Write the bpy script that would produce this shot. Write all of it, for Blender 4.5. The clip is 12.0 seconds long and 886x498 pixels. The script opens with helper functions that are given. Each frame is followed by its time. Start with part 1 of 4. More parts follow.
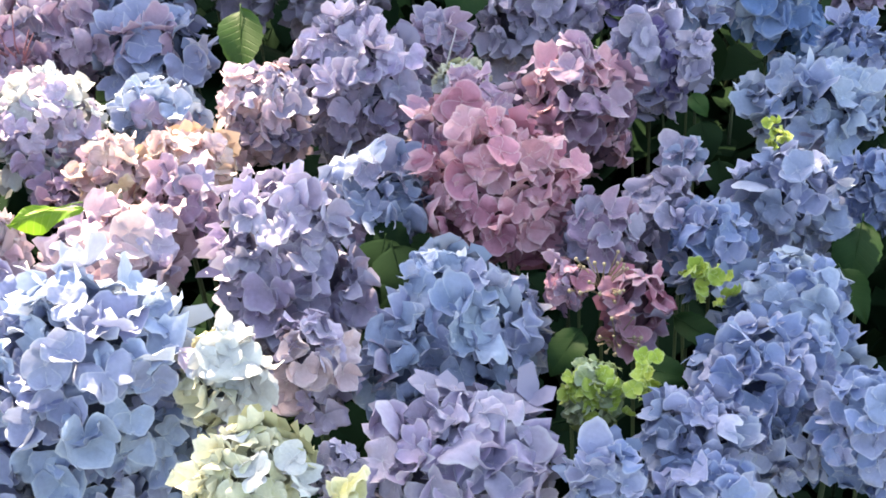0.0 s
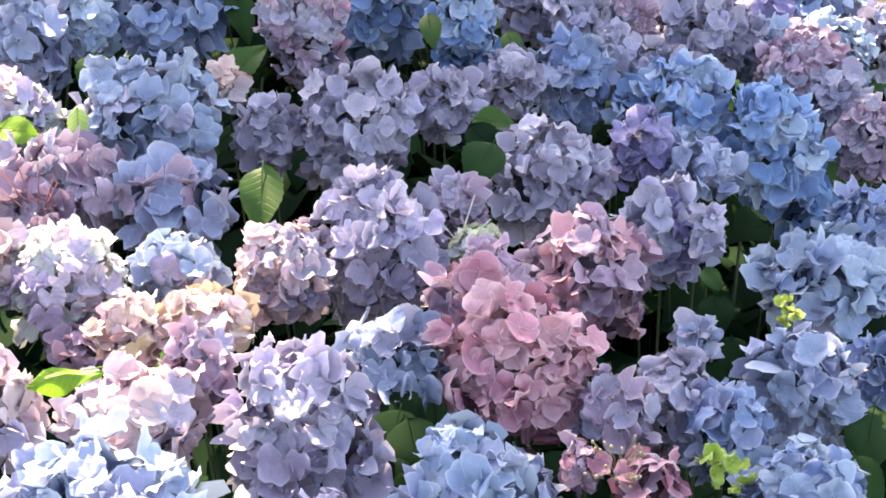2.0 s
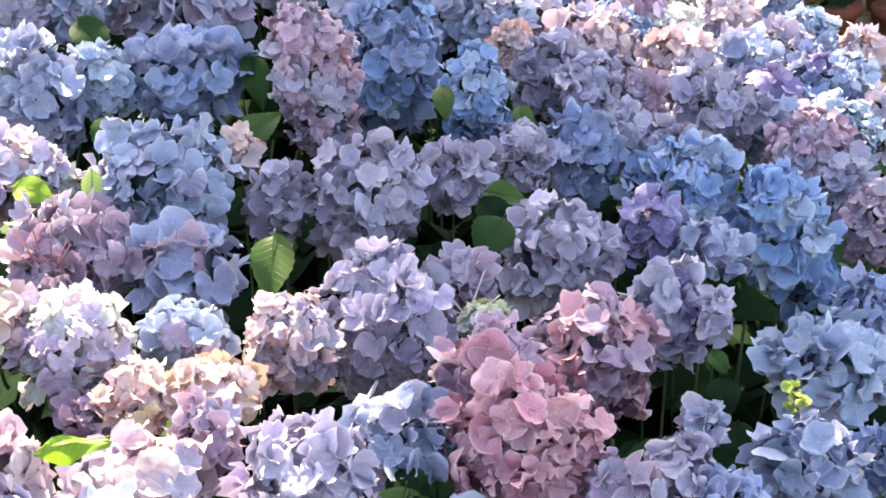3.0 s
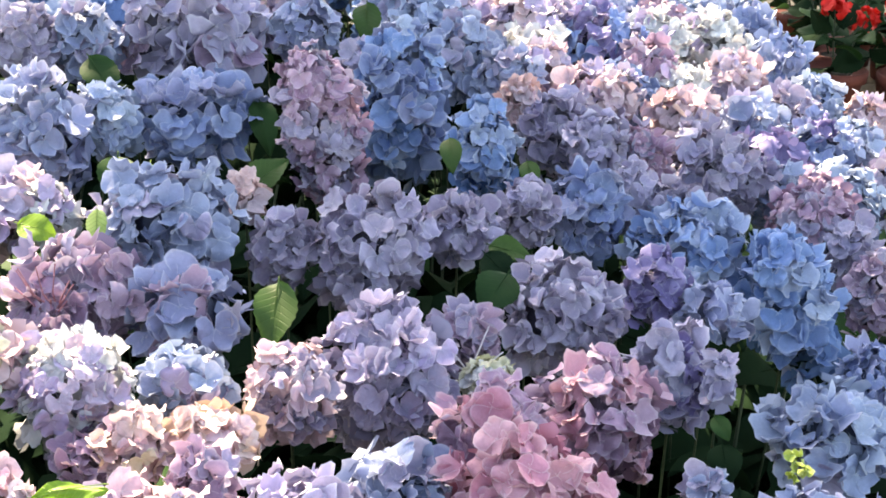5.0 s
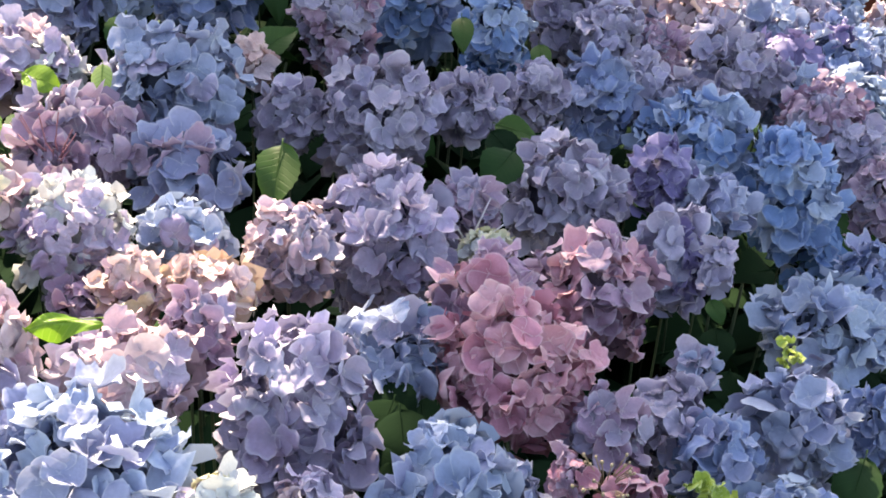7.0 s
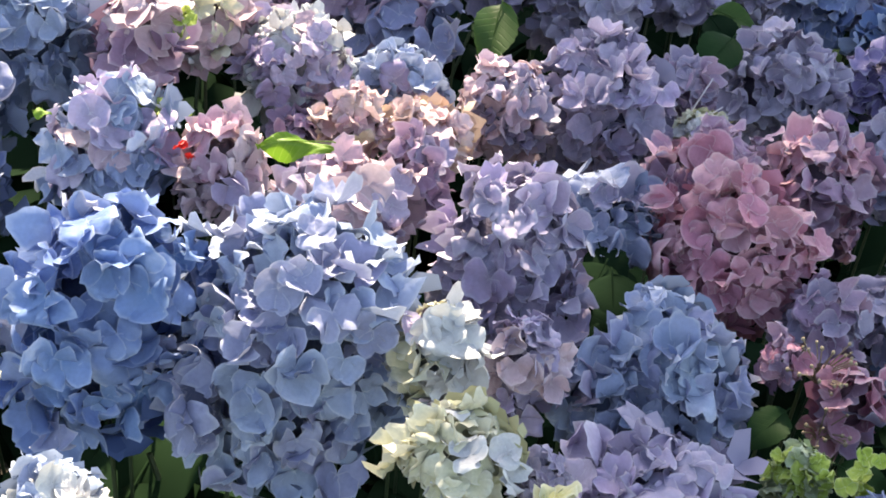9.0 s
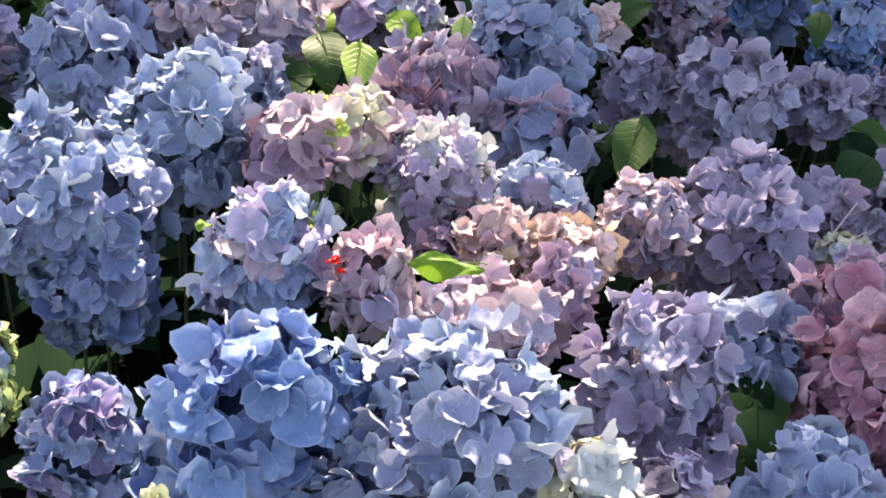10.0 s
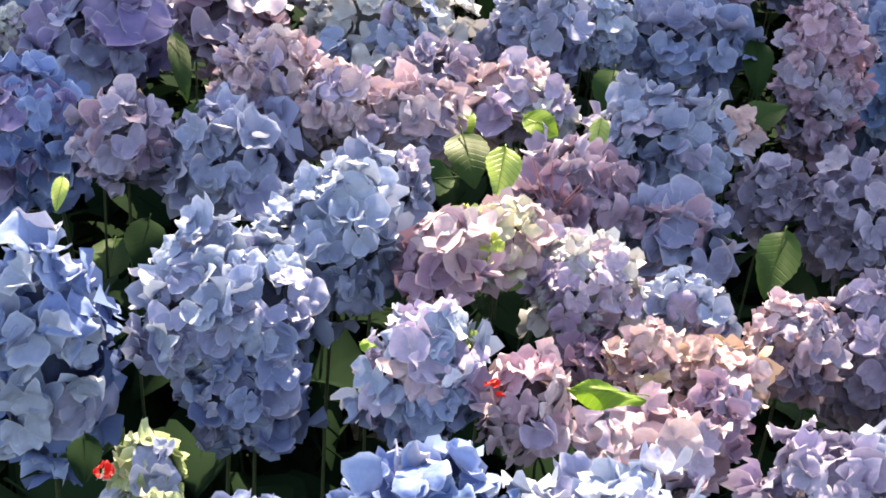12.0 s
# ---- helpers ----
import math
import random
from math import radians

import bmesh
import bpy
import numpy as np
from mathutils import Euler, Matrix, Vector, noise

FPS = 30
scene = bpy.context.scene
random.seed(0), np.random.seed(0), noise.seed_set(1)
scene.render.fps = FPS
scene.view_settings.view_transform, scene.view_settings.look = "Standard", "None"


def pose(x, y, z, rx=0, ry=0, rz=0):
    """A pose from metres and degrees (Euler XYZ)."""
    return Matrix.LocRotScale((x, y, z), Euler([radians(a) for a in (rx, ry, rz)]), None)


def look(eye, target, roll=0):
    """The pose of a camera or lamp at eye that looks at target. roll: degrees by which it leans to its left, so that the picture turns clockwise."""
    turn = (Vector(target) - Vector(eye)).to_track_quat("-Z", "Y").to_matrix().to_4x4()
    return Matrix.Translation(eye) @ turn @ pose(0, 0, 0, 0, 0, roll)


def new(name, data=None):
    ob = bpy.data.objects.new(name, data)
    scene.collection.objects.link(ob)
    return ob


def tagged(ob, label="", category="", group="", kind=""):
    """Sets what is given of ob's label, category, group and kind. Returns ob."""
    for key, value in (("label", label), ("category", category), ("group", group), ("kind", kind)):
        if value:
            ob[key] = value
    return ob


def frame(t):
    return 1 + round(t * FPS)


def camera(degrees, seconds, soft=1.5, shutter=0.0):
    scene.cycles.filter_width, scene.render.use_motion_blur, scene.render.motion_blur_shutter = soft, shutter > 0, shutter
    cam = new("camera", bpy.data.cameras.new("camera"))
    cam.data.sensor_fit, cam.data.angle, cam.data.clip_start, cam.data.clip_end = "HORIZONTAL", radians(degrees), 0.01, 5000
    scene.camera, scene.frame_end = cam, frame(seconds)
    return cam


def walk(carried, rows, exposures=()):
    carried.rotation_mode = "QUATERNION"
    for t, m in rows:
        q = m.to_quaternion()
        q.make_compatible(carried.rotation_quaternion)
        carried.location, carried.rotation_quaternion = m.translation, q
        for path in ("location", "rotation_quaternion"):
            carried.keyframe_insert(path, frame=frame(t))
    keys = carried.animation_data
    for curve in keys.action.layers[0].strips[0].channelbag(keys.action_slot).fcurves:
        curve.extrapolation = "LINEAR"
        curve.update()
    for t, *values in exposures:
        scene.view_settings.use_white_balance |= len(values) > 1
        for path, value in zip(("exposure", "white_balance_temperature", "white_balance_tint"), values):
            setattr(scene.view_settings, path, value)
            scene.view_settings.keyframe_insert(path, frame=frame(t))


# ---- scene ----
cam = camera(40, 12.0, soft=1.8)
PATH = [
    (0, (0.2397, 0.044, 1.6254), (-0.0925, 1.658, 0.4929), -6.12),
    (0.5, (0.2377, 0.049, 1.6356), (-0.0925, 1.69, 0.5412), -5.71),
    (1, (0.235, 0.052, 1.648), (-0.098, 1.719, 0.594), -5.2),
    (1.5, (0.2256, 0.055, 1.654), (-0.1015, 1.751, 0.6467), -4.19),
    (2, (0.2185, 0.057, 1.6628), (-0.1073, 1.783, 0.7066), -3.28),
    (2.5, (0.2144, 0.058, 1.6723), (-0.1144, 1.808, 0.7627), -2.38),
    (3, (0.209, 0.058, 1.6779), (-0.1225, 1.83, 0.8108), -1.4),
    (3.5, (0.2038, 0.06, 1.6855), (-0.1298, 1.844, 0.8457), -0.55),
    (4.1, (0.1976, 0.0632, 1.6887), (-0.1354, 1.8601, 0.8788), 0.25),
    (4.6, (0.1951, 0.0653, 1.6853), (-0.1358, 1.8692, 0.8915), 0.66),
    (5.3, (0.203, 0.063, 1.6785), (-0.1309, 1.867, 0.883), 1.02),
    (5.5, (0.2079, 0.061, 1.677), (-0.1287, 1.863, 0.8758), 1.11),
    (6, (0.2113, 0.061, 1.6706), (-0.1204, 1.85, 0.8397), 1.76),
    (6.5, (0.21, 0.059, 1.6587), (-0.1097, 1.831, 0.7883), 2.69),
    (7, (0.2036, 0.053, 1.6453), (-0.1161, 1.791, 0.7085), 3.96),
    (7.2, (0.2022, 0.051, 1.6414), (-0.1239, 1.775, 0.6822), 4.42),
    (7.6, (0.1954, 0.0456, 1.6292), (-0.1517, 1.7363, 0.6202), 5.19),
    (8.0, (0.183, 0.039, 1.6128), (-0.1997, 1.692, 0.554), 5.72),
    (8.4, (0.1683, 0.0334, 1.5985), (-0.2614, 1.6537, 0.5058), 6.1),
    (8.8, (0.1548, 0.031, 1.5931), (-0.3303, 1.633, 0.4978), 6.41),
    (9, (0.1489, 0.031, 1.5937), (-0.3655, 1.629, 0.5075), 6.56),
    (9.5, (0.1272, 0.029, 1.598), (-0.4814, 1.634, 0.572), 6.62),
    (10, (0.098, 0.032, 1.6171), (-0.5876, 1.626, 0.6234), 6.4),
    (10.5, (0.078, 0.036, 1.6273), (-0.669, 1.621, 0.6621), 5.95),
    (11, (0.057, 0.033, 1.6375), (-0.7126, 1.616, 0.6868), 6.11),
    (11.5, (0.0329, 0.029, 1.6481), (-0.7505, 1.611, 0.7089), 6.66),
    (12, (0.0292, 0.025, 1.6505), (-0.8056, 1.592, 0.7307), 6.48),
]
EXPOSURES = [(0, 2.88, 9300, 4), (2.5, 3.09, 9600, 5), (3.5, 3.00, 9550, 6), (5.5, 2.82, 9550, 7), (6.0, 2.60, 9450, 8), (7.2, 2.50, 9100, 7), (9.0, 2.18, 8600, 7), (10.5, 2.16, 8700, 10), (12.0, 2.28, 9100, 10)]
walk(cam, [(t, look(e, g, r)) for t, e, g, r in PATH], EXPOSURES)

# world and sun: clear day, the sun high beyond the flower bed and to its left
SUN = Vector((-0.32, 0.58, 0.75)).normalized()
world = bpy.data.worlds.new("sky")
world.use_nodes = True
scene.world = world
wn = world.node_tree
sky = wn.nodes.new("ShaderNodeTexSky")
sky.sky_type, sky.sun_disc = "NISHITA", False
sky.sun_elevation = math.asin(SUN.z)
sky.sun_rotation = math.atan2(SUN.x, SUN.y)
wn.links.new(sky.outputs[0], wn.nodes["Background"].inputs[0])
wn.nodes["Background"].inputs[1].default_value = 0.115
sun_data = bpy.data.lights.new("sun", "SUN")
sun_data.energy, sun_data.angle, sun_data.color = 3.7, radians(0.53), (1.0, 0.95, 0.87)
sun = new("sun", sun_data)
sun.matrix_world = look(tuple(SUN * 12), (0, 0, 0))


# ---- materials ----
def material(name):
    m = bpy.data.materials.new(name)
    m.use_nodes = True
    nt = m.node_tree
    nt.nodes.clear()
    return m, nt, lambda kind: nt.nodes.new("ShaderNode" + kind)


def ramp(node, stops):
    e = node.color_ramp.elements
    while len(e) < len(stops):
        e.new(0.5)
    for k, (at, c) in enumerate(stops):
        e[k].position, e[k].color = at, (*c, 1)


def petal_material(name, low, high, heart, veil=0.15):
    """Thin petals: two tones spread over the florets, a tinted heart darkened for crevice shade, fine veins."""
    m, nt, node = material(name)
    link = nt.links.new
    info, co = node("ObjectInfo"), node("TexCoord")
    tone = node("ValToRGB")
    ramp(tone, [(0.0, low), (0.55, [(a + b) / 2 for a, b in zip(low, high)]), (1.0, high)])
    blot = node("TexNoise")
    blot.inputs["Scale"].default_value, blot.inputs["Detail"].default_value = 9.0, 3.0
    geo = node("NewGeometry")
    link(geo.outputs["Position"], blot.inputs["Vector"])
    add = node("Math")
    add.operation = "MULTIPLY_ADD"
    add.inputs[1].default_value, add.inputs[2].default_value = 0.75, -0.08
    link(info.outputs["Random"], add.inputs[0])
    add2 = node("Math")
    add2.operation = "MULTIPLY_ADD"
    add2.inputs[1].default_value = 0.5
    link(blot.outputs["Fac"], add2.inputs[0])
    link(add.outputs[0], add2.inputs[2])
    link(add2.outputs[0], tone.inputs["Fac"])
    # heart of the floret, its darkening a stand-in for crevice shade
    length = node("VectorMath")
    length.operation = "LENGTH"
    link(co.outputs["Object"], length.inputs[0])
    span = node("MapRange")
    span.inputs["From Min"].default_value, span.inputs["From Max"].default_value = 0.05, 0.75
    span.inputs["To Min"].default_value, span.inputs["To Max"].default_value = 0.75, 0.0
    link(length.outputs["Value"], span.inputs["Value"])
    mix = node("Mix")
    mix.data_type = "RGBA"
    link(span.outputs[0], mix.inputs[0])
    link(tone.outputs["Color"], mix.inputs[6])
    mix.inputs[7].default_value = (*heart, 1)
    # thin pale margin all round each petal, with edge highlights painted in too
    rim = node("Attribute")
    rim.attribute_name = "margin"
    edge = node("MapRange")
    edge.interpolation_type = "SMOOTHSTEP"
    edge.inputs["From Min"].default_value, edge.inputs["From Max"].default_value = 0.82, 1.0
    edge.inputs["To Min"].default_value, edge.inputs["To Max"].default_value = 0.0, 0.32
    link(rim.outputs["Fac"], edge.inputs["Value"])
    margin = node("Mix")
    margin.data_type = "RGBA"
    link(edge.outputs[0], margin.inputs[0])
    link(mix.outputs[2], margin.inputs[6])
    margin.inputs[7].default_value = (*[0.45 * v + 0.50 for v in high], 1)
    # fine mottling of the petal skin
    fine = node("TexNoise")
    fine.inputs["Scale"].default_value, fine.inputs["Detail"].default_value = 7.0, 4.0
    link(co.outputs["Object"], fine.inputs["Vector"])
    bright = node("MapRange")
    bright.inputs["To Min"].default_value, bright.inputs["To Max"].default_value = 0.82, 1.14
    link(fine.outputs["Fac"], bright.inputs["Value"])
    skin = node("Mix")
    skin.data_type, skin.blend_type = "RGBA", "MULTIPLY"
    skin.inputs[0].default_value = 1.0
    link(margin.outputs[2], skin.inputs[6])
    link(bright.outputs[0], skin.inputs[7])
    bump = node("Bump")
    bump.inputs["Strength"].default_value, bump.inputs["Distance"].default_value = 0.25, 0.002
    link(fine.outputs["Fac"], bump.inputs["Height"])
    p, tr, out = node("BsdfPrincipled"), node("BsdfTranslucent"), node("OutputMaterial")
    p.inputs["Roughness"].default_value = 0.55
    p.inputs["Specular IOR Level"].default_value = 0.3
    link(skin.outputs[2], p.inputs["Base Color"])
    link(skin.outputs[2], tr.inputs["Color"])
    link(bump.outputs[0], p.inputs["Normal"])
    ms = node("MixShader")
    ms.inputs[0].default_value = veil
    link(p.outputs[0], ms.inputs[1])
    link(tr.outputs[0], ms.inputs[2])
    link(ms.outputs[0], out.inputs["Surface"])
    return m


def leaf_material(name, low, high, vein, veil=0.25, rough=0.42, ribs=0.10, relief=0.12, gloss=0.4):
    m, nt, node = material(name)
    link = nt.links.new
    info, co = node("ObjectInfo"), node("TexCoord")
    tone = node("ValToRGB")
    ramp(tone, [(0.0, low), (1.0, high)])
    blot = node("TexNoise")
    blot.inputs["Scale"].default_value, blot.inputs["Detail"].default_value = 3.0, 4.0
    link(co.outputs["Object"], blot.inputs["Vector"])
    add = node("Math")
    add.operation = "MULTIPLY_ADD"
    add.inputs[1].default_value = 0.6
    link(info.outputs["Random"], add.inputs[0])
    half = node("Math")
    half.operation = "MULTIPLY_ADD"
    half.inputs[1].default_value, half.inputs[2].default_value = 0.7, -0.15
    link(blot.outputs["Fac"], half.inputs[0])
    link(half.outputs[0], add.inputs[2])
    link(add.outputs[0], tone.inputs["Fac"])
    # slanting side veins off the midrib
    sep = node("SeparateXYZ")
    link(co.outputs["Object"], sep.inputs[0])
    side = node("Math")
    side.operation = "ABSOLUTE"
    link(sep.outputs["X"], side.inputs[0])
    run = node("Math")
    run.operation = "MULTIPLY_ADD"
    run.inputs[1].default_value = -0.75
    link(side.outputs[0], run.inputs[0])
    link(sep.outputs["Y"], run.inputs[2])
    comb = node("Math")
    comb.operation = "PINGPONG"
    comb.inputs[1].default_value = 0.055
    link(run.outputs[0], comb.inputs[0])
    thin = node("MapRange")
    thin.inputs["From Min"].default_value, thin.inputs["From Max"].default_value = 0.002, 0.012
    thin.inputs["To Min"].default_value, thin.inputs["To Max"].default_value = 1.0, 0.0
    link(comb.outputs[0], thin.inputs["Value"])
    rib = node("MapRange")
    rib.inputs["From Min"].default_value, rib.inputs["From Max"].default_value = 0.006, 0.02
    rib.inputs["To Min"].default_value, rib.inputs["To Max"].default_value = 1.0, 0.0
    link(side.outputs[0], rib.inputs["Value"])
    lines = node("Math")
    lines.operation = "MAXIMUM"
    link(thin.outputs[0], lines.inputs[0])
    link(rib.outputs[0], lines.inputs[1])
    weak = node("Math")
    weak.operation = "MULTIPLY"
    weak.inputs[1].default_value = ribs
    link(lines.outputs[0], weak.inputs[0])
    mix = node("Mix")
    mix.data_type = "RGBA"
    link(weak.outputs[0], mix.inputs[0])
    link(tone.outputs["Color"], mix.inputs[6])
    mix.inputs[7].default_value = (*vein, 1)
    bump = node("Bump")
    bump.inputs["Strength"].default_value, bump.inputs["Distance"].default_value = relief, 0.003
    bump.invert = True
    link(lines.outputs[0], bump.inputs["Height"])
    p, tr, out = node("BsdfPrincipled"), node("BsdfTranslucent"), node("OutputMaterial")
    p.inputs["Roughness"].default_value = rough
    p.inputs["Specular IOR Level"].default_value = gloss
    link(mix.outputs[2], p.inputs["Base Color"])
    link(mix.outputs[2], tr.inputs["Color"])
    link(bump.outputs[0], p.inputs["Normal"])
    ms = node("MixShader")
    ms.inputs[0].default_value = veil
    link(p.outputs[0], ms.inputs[1])
    link(tr.outputs[0], ms.inputs[2])
    link(ms.outputs[0], out.inputs["Surface"])
    return m


def rough_material(name, low, high, scale, rough=0.9, relief=0.004):
    m, nt, node = material(name)
    link = nt.links.new
    geo = node("NewGeometry")
    n1, n2, tone = node("TexNoise"), node("TexNoise"), node("ValToRGB")
    n1.inputs["Scale"].default_value, n1.inputs["Detail"].default_value = scale, 6.0
    n2.inputs["Scale"].default_value, n2.inputs["Detail"].default_value = scale * 9, 4.0
    link(geo.outputs["Position"], n1.inputs["Vector"])
    link(geo.outputs["Position"], n2.inputs["Vector"])
    mean = node("Math")
    mean.operation = "MULTIPLY_ADD"
    mean.inputs[1].default_value = 0.5
    half = node("Math")
    half.operation = "MULTIPLY"
    half.inputs[1].default_value = 0.5
    link(n2.outputs["Fac"], half.inputs[0])
    link(n1.outputs["Fac"], mean.inputs[0])
    link(half.outputs[0], mean.inputs[2])
    ramp(tone, [(0.3, low), (0.7, high)])
    link(mean.outputs[0], tone.inputs["Fac"])
    bump = node("Bump")
    bump.inputs["Strength"].default_value, bump.inputs["Distance"].default_value = 0.7, relief
    link(n2.outputs["Fac"], bump.inputs["Height"])
    p, out = node("BsdfPrincipled"), node("OutputMaterial")
    p.inputs["Roughness"].default_value = rough
    link(tone.outputs["Color"], p.inputs["Base Color"])
    link(bump.outputs[0], p.inputs["Normal"])
    link(p.outputs[0], out.inputs["Surface"])
    return m


# petal colours: (one end, other end, heart), and how a bloom of that colour is described
COLOURS = {
    "vividblue": ((0.17, 0.32, 0.72), (0.34, 0.49, 0.86), (0.26, 0.46, 0.80), "vivid sky blue mophead hydrangea bloom among dark leaves"),
    "blue": ((0.196, 0.278, 0.614), (0.352, 0.434, 0.729), (0.45, 0.58, 0.80), "cornflower blue mophead hydrangea bloom on a green stem"),
    "deepblue": ((0.16, 0.28, 0.72), (0.34, 0.48, 0.86), (0.30, 0.42, 0.78), "deep blue mophead hydrangea bloom with large petals"),
    "lightblue": ((0.36, 0.46, 0.80), (0.56, 0.65, 0.88), (0.60, 0.70, 0.76), "pale blue mophead hydrangea bloom with frilled petals"),
    "greyblue": ((0.34, 0.40, 0.68), (0.49, 0.55, 0.80), (0.50, 0.56, 0.70), "soft grey blue mophead hydrangea bloom"),
    "periwinkle": ((0.338, 0.367, 0.677), (0.526, 0.555, 0.799), (0.52, 0.58, 0.82), "periwinkle blue mophead hydrangea bloom with ruffled petals"),
    "lavender": ((0.43, 0.37, 0.63), (0.60, 0.54, 0.75), (0.58, 0.60, 0.76), "lavender mophead hydrangea bloom on a green stem"),
    "lilac": ((0.57, 0.45, 0.78), (0.78, 0.68, 0.90), (0.72, 0.72, 0.80), "pale lilac mophead hydrangea bloom with wavy petals"),
    "greymauve": ((0.387, 0.315, 0.522), (0.549, 0.477, 0.657), (0.58, 0.56, 0.66), "greyish mauve mophead hydrangea bloom"),
    "mauve": ((0.442, 0.285, 0.488), (0.607, 0.442, 0.616), (0.52, 0.42, 0.54), "dusky mauve mophead hydrangea bloom with large petals"),
    "purple": ((0.234, 0.18, 0.486), (0.396, 0.324, 0.63), (0.42, 0.40, 0.66), "violet blue mophead hydrangea bloom in shade"),
    "pink": ((0.72, 0.27, 0.43), (0.86, 0.50, 0.61), (0.80, 0.36, 0.48), "rose pink mophead hydrangea bloom with broad petals"),
    "rose": ((0.75, 0.33, 0.47), (0.88, 0.53, 0.63), (0.80, 0.42, 0.52), "soft rose mophead hydrangea bloom"),
    "blush": ((0.82, 0.46, 0.64), (0.92, 0.67, 0.77), (0.80, 0.60, 0.68), "blush pink mophead hydrangea bloom"),
    "rosemauve": ((0.51, 0.29, 0.493), (0.669, 0.458, 0.634), (0.64, 0.46, 0.58), "pinkish mauve mophead hydrangea bloom"),
    "palepink": ((0.82, 0.54, 0.69), (0.94, 0.75, 0.82), (0.80, 0.72, 0.76), "pale pink mophead hydrangea bloom in sunlight"),
    "salmon": ((0.84, 0.50, 0.54), (0.95, 0.70, 0.71), (0.80, 0.56, 0.52), "salmon pink mophead hydrangea bloom"),
    "peach": ((0.86, 0.52, 0.60), (0.95, 0.75, 0.74), (1.0, 0.86, 0.42), "peach and pink hydrangea bloom with yellowish hearts"),
    "white": ((0.76, 0.76, 0.84), (0.90, 0.90, 0.92), (0.80, 0.80, 0.86), "white mophead hydrangea bloom in full sun"),
    "cream": ((0.83, 0.79, 0.60), (0.89, 0.87, 0.73), (0.78, 0.78, 0.34), "creamy white hydrangea bloom with yellow hearts"),
    "limegreen": ((0.42, 0.58, 0.08), (0.62, 0.72, 0.16), (0.50, 0.62, 0.05), "lime green young hydrangea bloom"),
    "buttercup": ((0.82, 0.76, 0.34), (0.90, 0.86, 0.62), (0.95, 0.78, 0.08), "pale yellow blossom"),
    "greenwhite": ((0.36, 0.46, 0.22), (0.56, 0.62, 0.42), (0.44, 0.54, 0.14), "young yellow green hydrangea bloom still opening"),
}


def soft(c, share=0.28):
    """The petals' colour with the chalky bloom that dry petal skin has."""
    top = 0.35 + 0.6 * max(c)
    return tuple(v + (top - v) * share for v in c)


def deep(c, share):
    """The same hue as a darker, fuller pigment."""
    mean = sum(c) / 3
    return tuple(max(0.03, (mean + (v - mean) * 1.09) * share) for v in c)


PALE = ("white", "cream", "buttercup")
PETAL = {}
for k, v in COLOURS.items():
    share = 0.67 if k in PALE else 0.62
    # heart weights sum to 0.8: contact shade put into its colour
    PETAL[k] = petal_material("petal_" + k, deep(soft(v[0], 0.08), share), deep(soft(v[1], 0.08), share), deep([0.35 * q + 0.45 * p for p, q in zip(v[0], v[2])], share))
LEAF = leaf_material("leaf", (0.010, 0.034, 0.012), (0.026, 0.066, 0.018), (0.036, 0.076, 0.026), rough=0.6, gloss=0.12)
# near-black copy of the leaf: the shade of the hollows is in its colour
LEAF_SHADED = leaf_material("leaf_shaded", (0.005, 0.014, 0.008), (0.010, 0.024, 0.010), (0.012, 0.026, 0.012), veil=0.08, rough=0.85, gloss=0.03)
LEAF_BRIGHT = leaf_material("leaf_bright", (0.12, 0.24, 0.02), (0.22, 0.36, 0.04), (0.34, 0.46, 0.10), veil=0.4, ribs=0.25, relief=0.4)
LEAF_MID = leaf_material("leaf_mid", (0.017, 0.046, 0.010), (0.044, 0.094, 0.018), (0.07, 0.135, 0.034), veil=0.30, rough=0.5, ribs=0.12, relief=0.25, gloss=0.25)
LEAF_VEINED = leaf_material("leaf_veined", (0.30, 0.42, 0.08), (0.48, 0.58, 0.20), (0.10, 0.20, 0.03), veil=0.35, ribs=0.6, relief=0.4)
BUD = rough_material("bud", (0.22, 0.16, 0.10), (0.38, 0.30, 0.20), 90, 0.6, 0.0005)
BARK = rough_material("bark", (0.08, 0.055, 0.035), (0.18, 0.13, 0.09), 8, 0.9, 0.01)
STALK_RED = rough_material("stalk_red", (0.26, 0.10, 0.14), (0.42, 0.20, 0.24), 60, 0.5, 0.0005)
STALK_PALE = rough_material("stalk_pale", (0.60, 0.56, 0.66), (0.72, 0.70, 0.76), 60, 0.5, 0.0005)
# stands for the inner stalks, with crevice shade put into the colour
SHADE_CORE = {k: rough_material("shade_core_" + k, tuple(0.08 * p + 0.01 for p in v[0]), tuple(0.19 * p for p in v[0]), 40, 0.8, 0.002) for k, v in COLOURS.items()}
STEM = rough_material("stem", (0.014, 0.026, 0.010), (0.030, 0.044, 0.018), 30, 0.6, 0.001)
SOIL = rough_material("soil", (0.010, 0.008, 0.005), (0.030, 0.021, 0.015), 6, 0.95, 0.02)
TERRACOTTA = rough_material("terracotta", (0.11, 0.022, 0.016), (0.18, 0.040, 0.028), 14, 0.8, 0.002)
RED = petal_material("petal_red", (0.60, 0.010, 0.012), (0.80, 0.030, 0.02), (0.50, 0.01, 0.01))
PLANK = rough_material("plank", (0.10, 0.065, 0.04), (0.20, 0.14, 0.09), 12, 0.8, 0.002)


# ---- mesh helpers ----
def part(name, bm, mat, parent, label=""):
    me = bpy.data.meshes.new(name)
    bm.to_mesh(me)
    bm.free()
    return piece(name, me, mat, parent, label)


